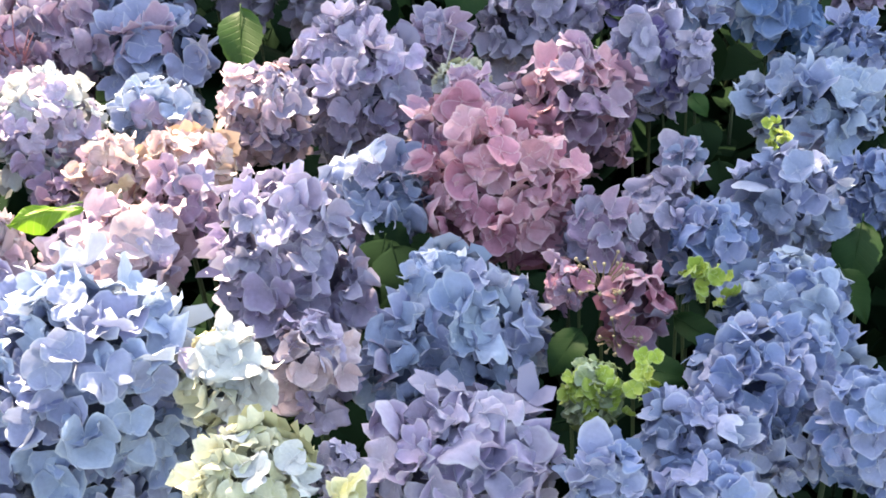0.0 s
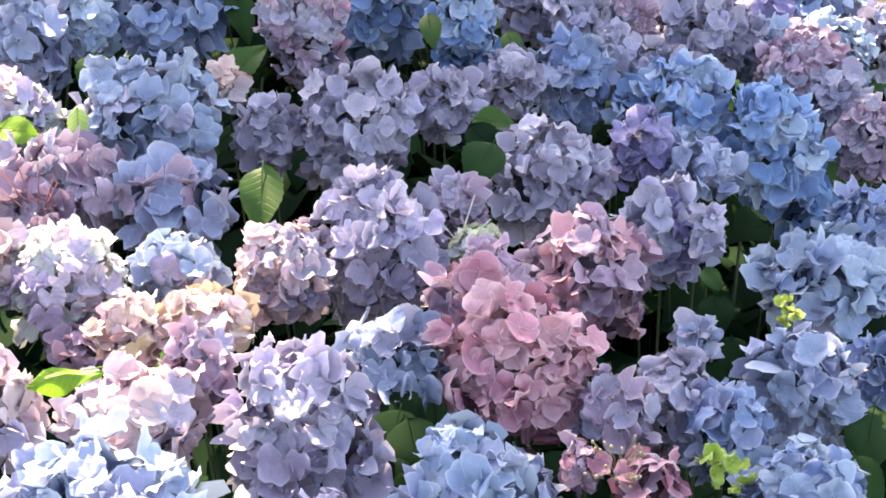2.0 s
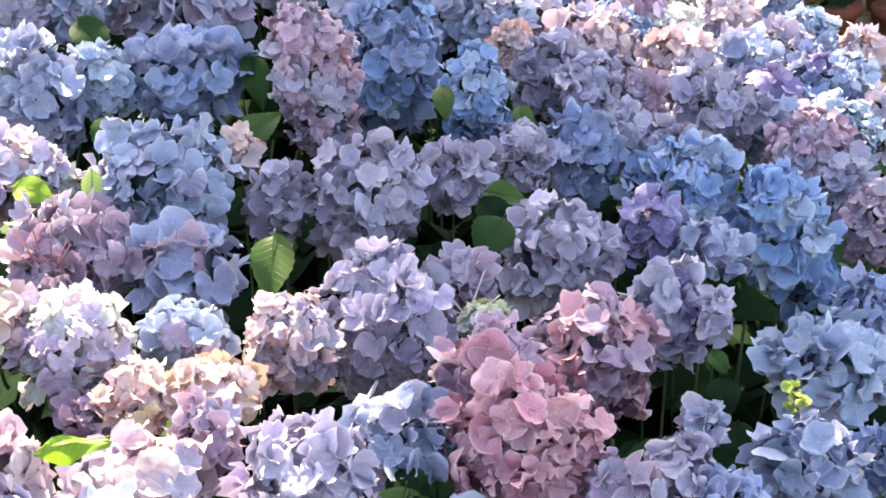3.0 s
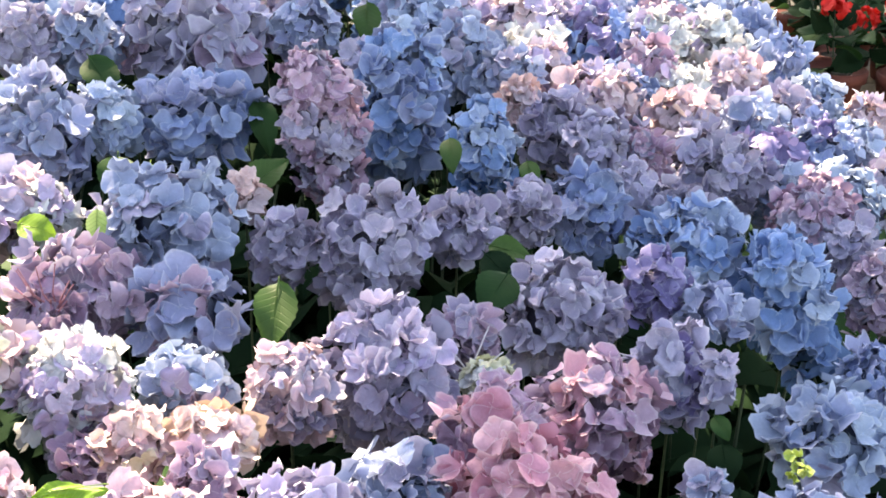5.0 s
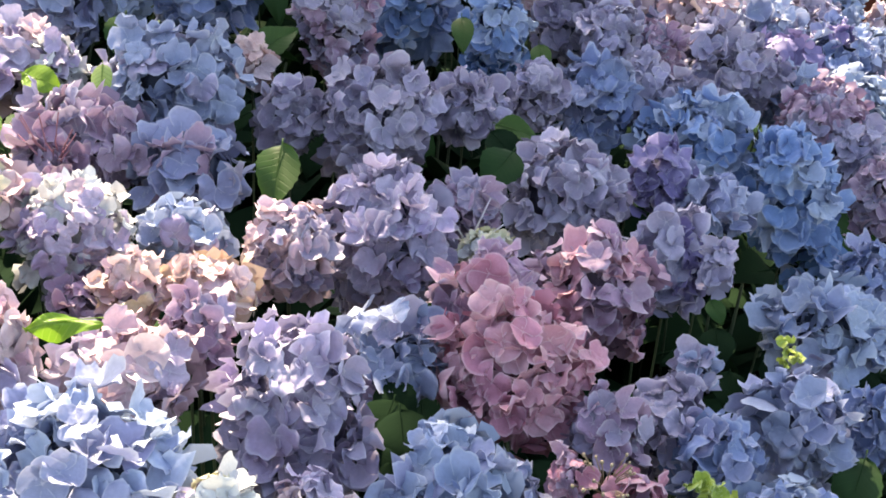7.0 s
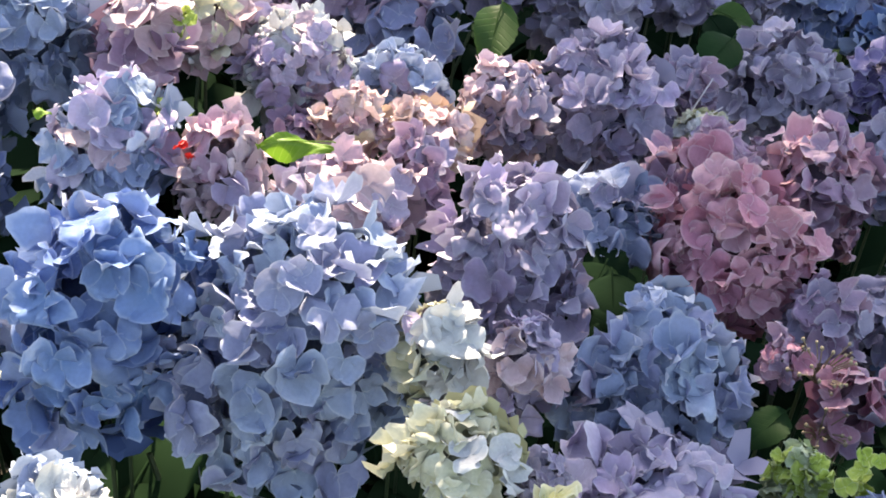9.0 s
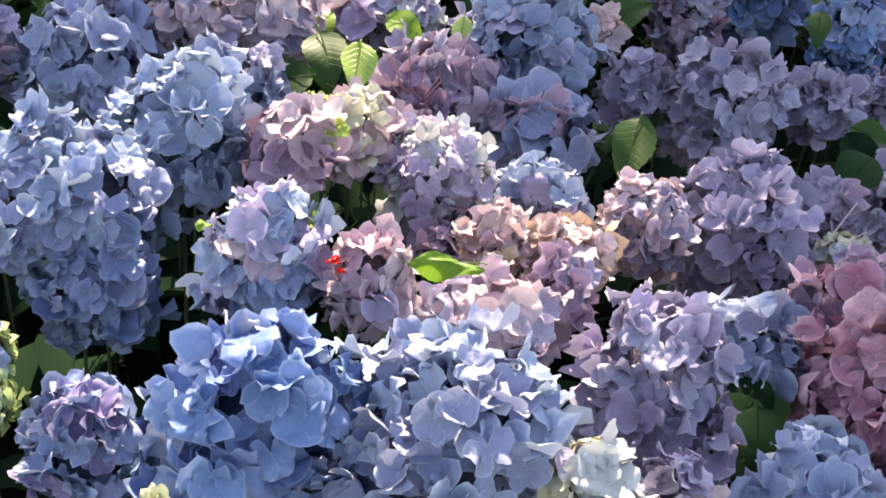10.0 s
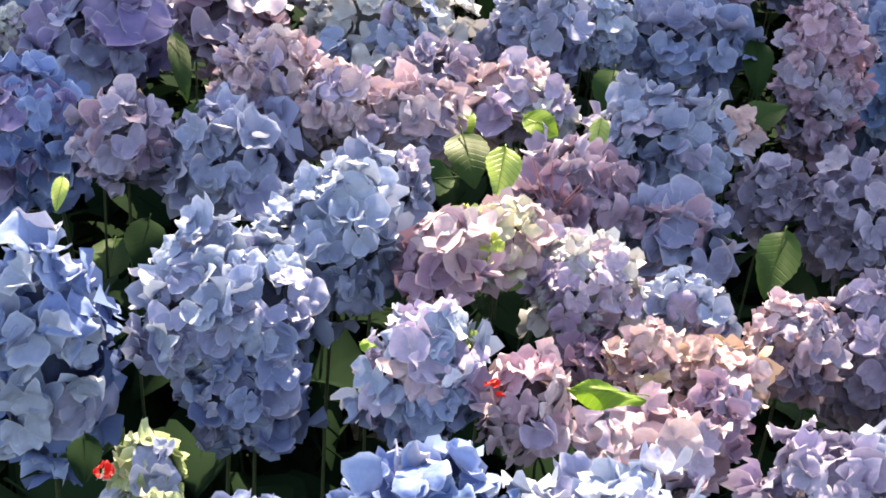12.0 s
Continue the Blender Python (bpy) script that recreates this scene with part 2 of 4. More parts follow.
def piece(name, me, mat, parent, label="", m=None):
    if not me.materials:
        me.materials.append(None)
    ob = new(name, me)
    ob.material_slots[0].link = "OBJECT"
    ob.material_slots[0].material = mat
    ob.parent = parent
    if m is not None:
        ob.matrix_local = m
    if label:
        ob["label"] = label
    return ob


def smooth(bm):
    for f in bm.faces:
        f.smooth = True
    return bm


def sheet(bm, nu, nv, at):
    """A smooth patch of nu x nv quads through at(u, v), u and v from 0 to 1."""
    rows = [[bm.verts.new(at(i / nu, j / nv)) for j in range(nv + 1)] for i in range(nu + 1)]
    for i in range(nu):
        for j in range(nv):
            bm.faces.new((rows[i][j], rows[i + 1][j], rows[i + 1][j + 1], rows[i][j + 1]))
    return rows


def tube(bm, points, r0, r1, sides=7):
    rings = []
    n = len(points)
    for i, p in enumerate(points):
        a, b = Vector(points[max(i - 1, 0)]), Vector(points[min(i + 1, n - 1)])
        q = (b - a).to_track_quat("Z", "Y")
        r = r0 + (r1 - r0) * i / (n - 1)
        rings.append([bm.verts.new(Vector(p) + q @ Vector((r * math.cos(k * math.tau / sides), r * math.sin(k * math.tau / sides), 0))) for k in range(sides)])
    for a, b in zip(rings, rings[1:]):
        for k in range(sides):
            bm.faces.new((a[k], a[(k + 1) % sides], b[(k + 1) % sides], b[k]))
    return bm


def floret_mesh(rng, broad, point, cup, wave, rings=(0.45, 0.82, 1.0), sides=16, hang=0.0):
    """One floret of four broad overlapping petals joined at the heart, about 1 from the heart to each tip, with crimped margins.
    hang: how far the petals of a flank floret sweep down, towards -y."""
    bm = bmesh.new()
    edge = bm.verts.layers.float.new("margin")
    count = 5 if rng.random() < 0.10 else 4
    turn = rng.uniform(0, 1)
    for k in range(count):
        ang = math.tau * (k + turn) / count + rng.uniform(-0.20, 0.20)
        if hang:
            ang = -math.pi / 2 + (k - (count - 1) / 2) * (math.tau / count) * (1 - hang) + rng.uniform(-0.22, 0.22)
        size = rng.uniform(0.80, 1.14)
        lift = 0.07 * (k % 2) + rng.uniform(-0.03, 0.05)
        ph, ph2, fold = rng.uniform(0, 6.3), rng.uniform(0, 6.3), rng.uniform(-0.25, 0.30)
        up = cup + rng.uniform(-0.30, 0.26)
        twist = rng.uniform(-0.32, 0.32)
        curl = rng.uniform(-0.30, 0.24)

        def at(rho, th):
            x, y = rho * math.cos(th), rho * math.sin(th)
            lobe = 1 + 0.035 * math.sin(3 * th + ph2) * rho + point * max(0.0, math.cos(th)) ** 8 * rho
            along = 0.5 + 0.5 * x * lobe
            across = y * broad * 0.82 * lobe * (1 - 0.75 * math.exp(-5 * along))
            crimp = wave * (0.50 * rho ** 2 * math.sin(3 * th + ph) + 0.62 * rho ** 6 * math.sin(5 * th + ph2)) * min(1.0, along * 1.6) + 0.04 * math.sin(6 * y + ph) * rho
            z = lift * along + up * along * along + fold * y * y * along + crimp + twist * y * along + curl * rho ** 5 * along
            r = size * along * (1 - 0.30 * abs(up) * along)
            across *= size
            return (r * math.cos(ang) - across * math.sin(ang), r * math.sin(ang) + across * math.cos(ang), z * size)

        middle = bm.verts.new(at(0, 0))
        rows = [[bm.verts.new(at(rho, math.tau * q / sides)) for q in range(sides)] for rho in rings]
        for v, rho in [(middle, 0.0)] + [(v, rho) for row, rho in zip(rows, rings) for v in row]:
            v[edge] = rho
        for q in range(sides):
            bm.faces.new((middle, rows[0][q], rows[0][(q + 1) % sides]))
            for low, high in zip(rows, rows[1:]):
                bm.faces.new((low[q], high[q], high[(q + 1) % sides], low[(q + 1) % sides]))
    me = bpy.data.meshes.new("floret")
    smooth(bm).to_mesh(me)
    bm.free()
    me.materials.append(None)
    return me


rng = random.Random(11)
FLORETS = [floret_mesh(rng, rng.uniform(0.72, 0.90), rng.uniform(-0.06, 0.04), rng.uniform(-0.25, 0.72), rng.uniform(0.13, 0.23)) for _ in range(40)]
HANGING = [floret_mesh(rng, rng.uniform(0.72, 0.90), rng.uniform(-0.06, 0.04), rng.uniform(-0.30, 0.70), rng.uniform(0.15, 0.27), hang=rng.uniform(0.22, 0.58)) for _ in range(40)]
FLORETS_LOW = [floret_mesh(rng, rng.uniform(0.60, 0.76), rng.uniform(-0.06, 0.12), rng.uniform(-0.50, 0.42), rng.uniform(0.10, 0.2), (0.6, 1.0), 6) for _ in range(12)]
# simpler ones for the backs and undersides of the blooms
FLORETS_BACK = [floret_mesh(rng, rng.uniform(0.66, 0.80), 0.0, rng.uniform(-0.45, 0.45), 0.08, (1.0,), 6) for _ in range(12)]


def canopy_stem(parent, top, length, r, sway):
    """A stem from the bloom down to the soil, in the parent's own space."""
    bm = bmesh.new()
    pts = [(sway[0] * (k / 6) ** 2, sway[1] * (k / 6) ** 2, top - length * k / 6) for k in range(7)]
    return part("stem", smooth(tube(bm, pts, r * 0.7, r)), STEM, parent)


def joined(placed):
    """One mesh of many placed copies, for what is too far or too deep to tell apart."""
    verts, faces = [], []
    for me, m in placed:
        base = len(verts)
        verts += [m @ v.co for v in me.vertices]
        faces += [[base + q for q in f.vertices] for f in me.polygons]
    out = bpy.data.meshes.new("mass")
    out.from_pydata(verts, [], faces)
    out.shade_smooth()
    out.materials.append(None)
    return out


BLOOMS = []
# the second tone that turns up here and there in a bloom of one colour
COMPANION = {"blue": "periwinkle", "vividblue": "lightblue", "greymauve": "lavender", "lavender": "greymauve", "mauve": "greymauve",
             "rosemauve": "greymauve", "purple": "periwinkle", "periwinkle": "greyblue", "lightblue": "greyblue", "greyblue": "lavender",
             "lilac": "palepink", "palepink": "lilac", "white": "lilac", "cream": "white", "pink": "rose", "rose": "pink", "blush": "palepink", "salmon": "palepink",
             "peach": "cream", "deepblue": "periwinkle", "greenwhite": "cream", "limegreen": "greenwhite"}


def bloom(colour, x, y, z, a, c, k, label="", mix="", lean=0, far=False):
    """A mophead bloom centred at (x, y, z), half as wide as a, half as tall as c, with florets about k across, on its stem."""
    r = random.Random(int((x + 9) * 7919) + int((y + 9) * 104729))
    head = tagged(new("hydrangea_bloom"), label or COLOURS[colour][3], "flower", "hydrangea blooms of the bed")
    head.location = (x, y, z)
    turn = Matrix.Rotation(radians(-lean), 3, "Y")
    canopy_stem(head, -0.3 * c, max(0.2, z - 0.3 * c - 0.02), 0.0024, (r.uniform(-0.05, 0.05), r.uniform(0.04, 0.14)))
    # filler ball, coloured dark to paint shade behind the florets
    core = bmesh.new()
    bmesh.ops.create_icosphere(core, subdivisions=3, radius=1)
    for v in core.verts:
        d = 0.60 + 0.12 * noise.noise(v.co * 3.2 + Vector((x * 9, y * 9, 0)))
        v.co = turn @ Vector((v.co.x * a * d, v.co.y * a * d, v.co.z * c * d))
    part("flower_core", smooth(core), SHADE_CORE[colour], head)
    surface = math.tau * 2 * (((a * a) ** 1.6 + 2 * (a * c) ** 1.6) / 3) ** (1 / 1.6)
    n = max(16, min(420, int(surface / (k * k) * 2.58)))
    golden = math.pi * (3 - math.sqrt(5))
    offset = r.uniform(0, 6.28)
    shift = Vector((x * 7, y * 7, z))
    rest = []
    for i in range(n):
        zz = 1 - 1.9 * (i + 0.5) / n
        rad = math.sqrt(max(0.0, 1 - zz * zz))
        th = golden * i + offset
        d = Vector((rad * math.cos(th), rad * math.sin(th), zz)) + Vector((r.gauss(0, 0.07), r.gauss(0, 0.07), r.gauss(0, 0.07)))
        d.normalize()
        # uneven outline: a few broad lobes, and florets that stand out or sit deep
        bump = 0.83 + 0.27 * noise.noise(d * 1.8 + shift) + r.uniform(-0.20, 0.10)
        p = turn @ (Vector((d.x * a, d.y * a, d.z * c)) * bump)
        # the florets of the flanks hang outwards over one another, those of the crown stand up
        nrm = (turn @ Vector((d.x / a, d.y / a, d.z / c))).normalized()
        flank = nrm.z < 0.62
        nrm = (nrm + Vector((r.gauss(0, 0.44), r.gauss(0, 0.44), r.gauss(0, 0.44)))).normalized()
        s = k * 0.58 * r.uniform(0.75, 1.15)
        swing = r.gauss(0, 0.45) if flank else r.uniform(0, 6.28)
        m = Matrix.Translation(p) @ nrm.to_track_quat("Z", "Y").to_matrix().to_4x4() @ Matrix.Rotation(swing, 4, "Z") @ Matrix.Diagonal((s, s, s * r.uniform(0.8, 1.4), 1))
        me = r.choice(HANGING if flank else FLORETS)
        if far or d.y - 0.7 * d.z > -0.10 or d.z < -0.7:
            rest.append((r.choice(FLORETS_LOW if far or d.z > 0.6 else FLORETS_BACK), m))
            continue
        patch = noise.noise(d * 1.5 + Vector((y * 5, x * 5, 1.7))) + r.uniform(-0.25, 0.25)
        tint = (mix or COMPANION[colour]) if patch > (0.08 if mix else 0.26) else colour
        if r.random() < 0.06:
            tint = COMPANION[tint]
        piece("floret", me, PETAL[tint], head, m=m)
    if rest:
        tagged(piece("floret_mass", joined(rest), PETAL[colour], head), kind="stuff")
    BLOOMS.append(head)
    return head


def leaf_mesh(rng, width, curl, fold, wave, nu=10, nv=6):
    """A broad ovate toothed leaf, 1 long along y, with a short stalk and real thickness at its rib."""
    bm = bmesh.new()
    ph = rng.uniform(0, 6)

    def at(u, v):
        w = v * 2 - 1
        half = width * math.sin(math.pi * u ** 0.82) ** 0.8 * (1 - 0.12 * u)
        tooth = 1 + (0.035 if round(u * nu) % 2 else -0.03) * (abs(w) > 0.99)
        z = curl * (u - 0.5) ** 2 + fold * abs(w) * half + wave * math.sin(7 * u + ph + 1.5 * w) * abs(w) - 0.012 * (abs(w) < 0.1)
        return (w * half * tooth, u, z)

    sheet(bm, nu, nv, at)
    tube(bm, [(0, -0.04, -0.03), (0, -0.02, -0.01), (0, 0.04, -0.006), (0, 0.5, curl * 0.0 - 0.01), (0, 0.9, curl * 0.16 - 0.008)], 0.016, 0.005, 5)
    me = bpy.data.meshes.new("leaf")
    smooth(bm).to_mesh(me)
    bm.free()
    me.materials.append(None)
    return me


CURLED = leaf_mesh(random.Random(3), 0.36, -0.75, -0.55, 0.15, 18, 8)
LEAVES_LOW = [leaf_mesh(rng, rng.uniform(0.30, 0.40), rng.uniform(-0.9, -0.1), rng.uniform(0.25, 0.75), 0.06, 6, 2) for _ in range(6)]
LEAVES = [leaf_mesh(rng, rng.uniform(0.28, 0.36), rng.uniform(-0.7, -0.1), rng.uniform(0.05, 0.35), rng.uniform(0.03, 0.08), 16, 6) for _ in range(10)]


# ---- setting ----
def ground_mesh():
    bm = bmesh.new()
    xs = sorted({round(s * v, 3) for s in (-1, 1) for v in (0, 0.5, 1, 1.5, 2, 3, 4, 6, 10, 20, 60, 200, 800, 2500)})
    grid = [[bm.verts.new((x, y, 0.02 * noise.noise(Vector((x, y, 0.3))) if abs(x) < 10 and abs(y) < 10 else 0)) for y in xs] for x in xs]
    for i in range(len(xs) - 1):
        for j in range(len(xs) - 1):
            bm.faces.new((grid[i][j], grid[i + 1][j], grid[i + 1][j + 1], grid[i][j + 1]))
    return smooth(bm)


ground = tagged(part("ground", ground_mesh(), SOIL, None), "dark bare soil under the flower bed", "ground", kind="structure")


# ---- blooms ----
bloom("periwinkle", -0.773, 1.762, 1.054, 0.085, 0.120, 0.047)
bloom("greymauve", -1.047, 2.237, 1.083, 0.075, 0.088, 0.048)
bloom("greyblue", -0.941, 2.279, 1.086, 0.070, 0.089, 0.048)
bloom("lavender", -0.833, 2.376, 1.087, 0.078, 0.106, 0.069, mix="mauve")
bloom("lavender", -0.701, 2.396, 1.078, 0.090, 0.112, 0.074, mix="mauve")
bloom("lightblue", -0.696, 1.855, 1.068, 0.053, 0.069, 0.037)
bloom("blue", -0.579, 1.942, 1.052, 0.105, 0.086, 0.055, mix="periwinkle")
bloom("rosemauve", -0.339, 1.899, 1.067, 0.069, 0.169, 0.035, mix="greymauve", lean=12)
bloom("blue", -0.282, 2.189, 1.015, 0.091, 0.173, 0.053, mix="vividblue")
bloom("periwinkle", -0.556, 2.532, 1.071, 0.075, 0.072, 0.051)
bloom("greyblue", -0.216, 2.590, 1.016, 0.082, 0.103, 0.052)
bloom("vividblue", -0.094, 2.031, 1.004, 0.053, 0.101, 0.037, mix="lightblue")
bloom("greyblue", -0.444, 1.507, 1.040, 0.097, 0.097, 0.044)
bloom("periwinkle", -0.330, 1.274, 1.034, 0.068, 0.057, 0.049, mix="mauve")
bloom("salmon", -0.383, 1.632, 1.046, 0.032, 0.038, 0.034, mix="palepink")
bloom("white", -0.650, 1.476, 1.062, 0.032, 0.043, 0.034)
bloom("white", -0.593, 1.470, 1.061, 0.032, 0.048, 0.034)
bloom("mauve", -0.453, 1.257, 1.052, 0.076, 0.074, 0.048, mix="greymauve")
bloom("white", -0.327, 0.996, 1.092, 0.060, 0.060, 0.026, mix="lilac")
bloom("lightblue", -0.248, 1.070, 1.071, 0.043, 0.031, 0.031, mix="lilac")
bloom("greymauve", -0.186, 1.586, 0.997, 0.088, 0.092, 0.040)
bloom("greymauve", -0.082, 1.705, 0.993, 0.067, 0.050, 0.036)
bloom("greymauve", 0.009, 1.816, 0.984, 0.050, 0.059, 0.035)
bloom("blue", 0.095, 1.922, 0.947, 0.070, 0.090, 0.047)
bloom("greymauve", 0.092, 1.502, 0.967, 0.081, 0.083, 0.040, mix="lavender")
bloom("purple", 0.210, 1.700, 0.926, 0.049, 0.055, 0.042)
bloom("palepink", -0.149, 1.098, 1.052, 0.047, 0.062, 0.027, mix="greymauve")
bloom("lavender", -0.063, 1.181, 1.042, 0.072, 0.083, 0.037, mix="lilac")
bloom("mauve", -0.004, 1.316, 1.022, 0.041, 0.043, 0.032)
bloom("cream", 0.038, 1.222, 1.020, 0.032, 0.023, 0.017)
bloom("greymauve", -0.306, 1.573, 0.995, 0.048, 0.055, 0.039)
bloom("lavender", 0.240, 1.392, 0.952, 0.050, 0.078, 0.041, mix="purple")
bloom("periwinkle", 0.295, 1.674, 0.911, 0.052, 0.044, 0.043)
bloom("vividblue", 0.423, 1.868, 0.843, 0.077, 0.145, 0.048, lean=22)
bloom("lightblue", 0.258, 1.924, 0.905, 0.102, 0.074, 0.044, mix="vividblue")
bloom("rosemauve", 0.480, 2.188, 0.851, 0.084, 0.086, 0.038)
bloom("blue", 0.505, 1.567, 0.864, 0.047, 0.073, 0.033)
bloom("greymauve", 0.288, 2.348, 0.871, 0.104, 0.104, 0.051)
bloom("rosemauve", 0.162, 2.240, 0.943, 0.055, 0.064, 0.038)
bloom("greymauve", 0.008, 2.292, 0.951, 0.078, 0.092, 0.055)
bloom("salmon", -0.079, 2.403, 0.969, 0.044, 0.078, 0.031)
bloom("palepink", 0.051, 2.554, 0.953, 0.092, 0.074, 0.055)
bloom("lavender", -0.055, 3.054, 0.985, 0.080, 0.076, 0.056)
bloom("purple", 0.025, 3.038, 0.960, 0.108, 0.109, 0.057, mix="deepblue")
bloom("white", 0.175, 3.190, 0.923, 0.086, 0.101, 0.052)
bloom("white", 0.316, 3.412, 0.879, 0.096, 0.102, 0.058)
bloom("palepink", 0.364, 3.098, 0.865, 0.080, 0.076, 0.053)
bloom("white", 0.239, 2.894, 0.899, 0.069, 0.064, 0.049)
bloom("rosemauve", 0.163, 2.930, 0.924, 0.070, 0.077, 0.049)
bloom("lightblue", 0.373, 3.871, 0.862, 0.099, 0.083, 0.062)
bloom("blue", 0.440, 3.794, 0.840, 0.084, 0.082, 0.059)
bloom("greyblue", 0.389, 2.752, 0.850, 0.092, 0.083, 0.054)
bloom("palepink", 0.249, 2.676, 0.896, 0.077, 0.061, 0.053)
bloom("blue", 0.558, 2.782, 0.793, 0.086, 0.093, 0.054, mix="purple")
bloom("greymauve", 0.497, 2.948, 0.818, 0.077, 0.090, 0.054)
bloom("lightblue", 0.580, 3.196, 0.787, 0.083, 0.088, 0.058)
bloom("lightblue", 0.641, 2.891, 0.763, 0.065, 0.098, 0.046)
bloom("mauve", 0.577, 2.003, 0.811, 0.049, 0.093, 0.034)
bloom("lavender", 0.536, 2.134, 0.836, 0.057, 0.067, 0.040)
bloom("lilac", -0.164, 3.023, 1.005, 0.108, 0.086, 0.059)
bloom("lightblue", -0.319, 2.730, 1.034, 0.099, 0.079, 0.054)
bloom("greyblue", -0.447, 2.827, 1.059, 0.075, 0.060, 0.050)
bloom("blue", 0.501, 3.490, 0.816, 0.090, 0.100, 0.064)
bloom("rosemauve", 0.066, 1.086, 1.032, 0.055, 0.061, 0.037, mix="pink")
bloom("pink", 0.107, 0.963, 1.044, 0.071, 0.074, 0.035)
bloom("rosemauve", 0.161, 1.205, 0.995, 0.066, 0.083, 0.038, mix="pink")
bloom("greymauve", 0.249, 0.991, 0.989, 0.046, 0.053, 0.031, mix="lavender")
bloom("mauve", 0.198, 0.929, 1.023, 0.032, 0.032, 0.027)
bloom("pink", 0.228, 0.840, 1.008, 0.025, 0.042, 0.036, mix="rosemauve")
bloom("periwinkle", 0.374, 1.091, 0.934, 0.057, 0.072, 0.039)
bloom("blue", 0.294, 0.945, 0.994, 0.037, 0.047, 0.029)
bloom("lightblue", 0.349, 0.846, 0.970, 0.060, 0.043, 0.033, mix="blue")
bloom("blue", 0.466, 1.156, 0.919, 0.031, 0.051, 0.029)
bloom("lightblue", 0.434, 1.388, 0.896, 0.083, 0.066, 0.045)
bloom("greyblue", -0.007, 0.961, 1.040, 0.054, 0.045, 0.034)
bloom("lilac", -0.048, 0.817, 1.053, 0.062, 0.104, 0.033, mix="lavender")
bloom("palepink", -0.182, 0.799, 1.082, 0.062, 0.044, 0.035)
bloom("peach", -0.178, 0.956, 1.079, 0.046, 0.033, 0.029, mix="palepink")
bloom("peach", -0.231, 0.919, 1.092, 0.032, 0.031, 0.026, mix="palepink")
bloom("mauve", -0.154, 0.874, 1.088, 0.028, 0.033, 0.027)
bloom("lightblue", 0.094, 0.770, 1.030, 0.061, 0.058, 0.036, mix="periwinkle")
bloom("lavender", 0.115, 0.628, 1.043, 0.066, 0.048, 0.033, mix="lilac")
bloom("lilac", 0.004, 0.687, 1.068, 0.029, 0.046, 0.026, mix="palepink")
bloom("blue", 0.326, 0.753, 0.985, 0.066, 0.079, 0.031, mix="periwinkle")
bloom("periwinkle", 0.271, 0.664, 1.027, 0.038, 0.048, 0.027)
bloom("blue", 0.392, 0.708, 1.007, 0.033, 0.053, 0.026)
bloom("lightblue", 0.357, 0.875, 0.992, 0.051, 0.037, 0.032, mix="blue")
bloom("greenwhite", 0.202, 0.701, 1.036, 0.022, 0.033, 0.015, mix="limegreen")
bloom("white", -0.041, 0.634, 1.099, 0.028, 0.043, 0.029, mix="cream")
bloom("cream", 0.011, 0.529, 1.127, 0.036, 0.026, 0.022)
bloom("lavender", 0.057, 0.550, 1.102, 0.016, 0.021, 0.011)
bloom("lightblue", -0.550, 0.738, 1.104, 0.086, 0.082, 0.032, mix="periwinkle")
# the shade on this bloom is put into its deeper blue
bloom("blue", -0.500, 0.712, 1.050, 0.052, 0.064, 0.034, mix="periwinkle")
bloom("lightblue", -0.522, 0.850, 1.132, 0.067, 0.084, 0.036, mix="lightblue")
bloom("lightblue", -0.352, 0.730, 1.121, 0.052, 0.068, 0.030, mix="lilac")
bloom("palepink", -0.270, 0.753, 1.115, 0.036, 0.045, 0.030, mix="blush")
bloom("rosemauve", -0.421, 0.871, 1.138, 0.037, 0.055, 0.041, mix="palepink")
bloom("palepink", -0.410, 0.963, 1.131, 0.047, 0.043, 0.033, mix="cream")
bloom("periwinkle", -0.770, 1.008, 1.089, 0.079, 0.074, 0.049, mix="greyblue")
bloom("lavender", -0.873, 0.948, 1.100, 0.057, 0.060, 0.038, mix="mauve")
bloom("palepink", -0.833, 1.152, 1.130, 0.067, 0.068, 0.035)
bloom("palepink", -0.731, 1.151, 1.121, 0.057, 0.060, 0.033)
bloom("palepink", -0.657, 1.212, 1.104, 0.060, 0.057, 0.038, mix="greymauve")
bloom("greyblue", -0.587, 1.022, 1.109, 0.058, 0.046, 0.041)
bloom("palepink", -0.674, 1.479, 1.056, 0.073, 0.058, 0.052)
bloom("lavender", -0.781, 1.471, 1.070, 0.062, 0.050, 0.044)
bloom("greenwhite", -0.425, 0.502, 1.137, 0.025, 0.022, 0.020, mix="greyblue")
bloom("greenwhite", -0.369, 0.454, 1.151, 0.021, 0.017, 0.015)
bloom("deepblue", -0.262, 0.580, 1.081, 0.073, 0.106, 0.036, mix="vividblue", lean=-14)
bloom("lightblue", -0.141, 0.629, 1.072, 0.091, 0.121, 0.035, mix="periwinkle")
bloom("lightblue", -0.153, 0.387, 1.138, 0.025, 0.020, 0.018, mix="white")
bloom("deepblue", -0.653, 0.625, 1.062, 0.065, 0.124, 0.043, mix="lightblue")
# two violet blue blooms, their colours deepened to carry shade as well
bloom("deepblue", -1.017, 0.943, 1.057, 0.070, 0.110, 0.046, mix="purple")
bloom("purple", -1.189, 1.220, 1.082, 0.103, 0.083, 0.065, mix="periwinkle")
bloom("mauve", -1.182, 1.485, 1.055, 0.101, 0.081, 0.072)
bloom("white", -0.960, 1.604, 1.056, 0.143, 0.103, 0.048, mix="lightblue")
bloom("white", -1.303, 1.165, 1.073, 0.025, 0.040, 0.018)
bloom("lavender", 0.091, 2.189, 0.964, 0.061, 0.072, 0.043)
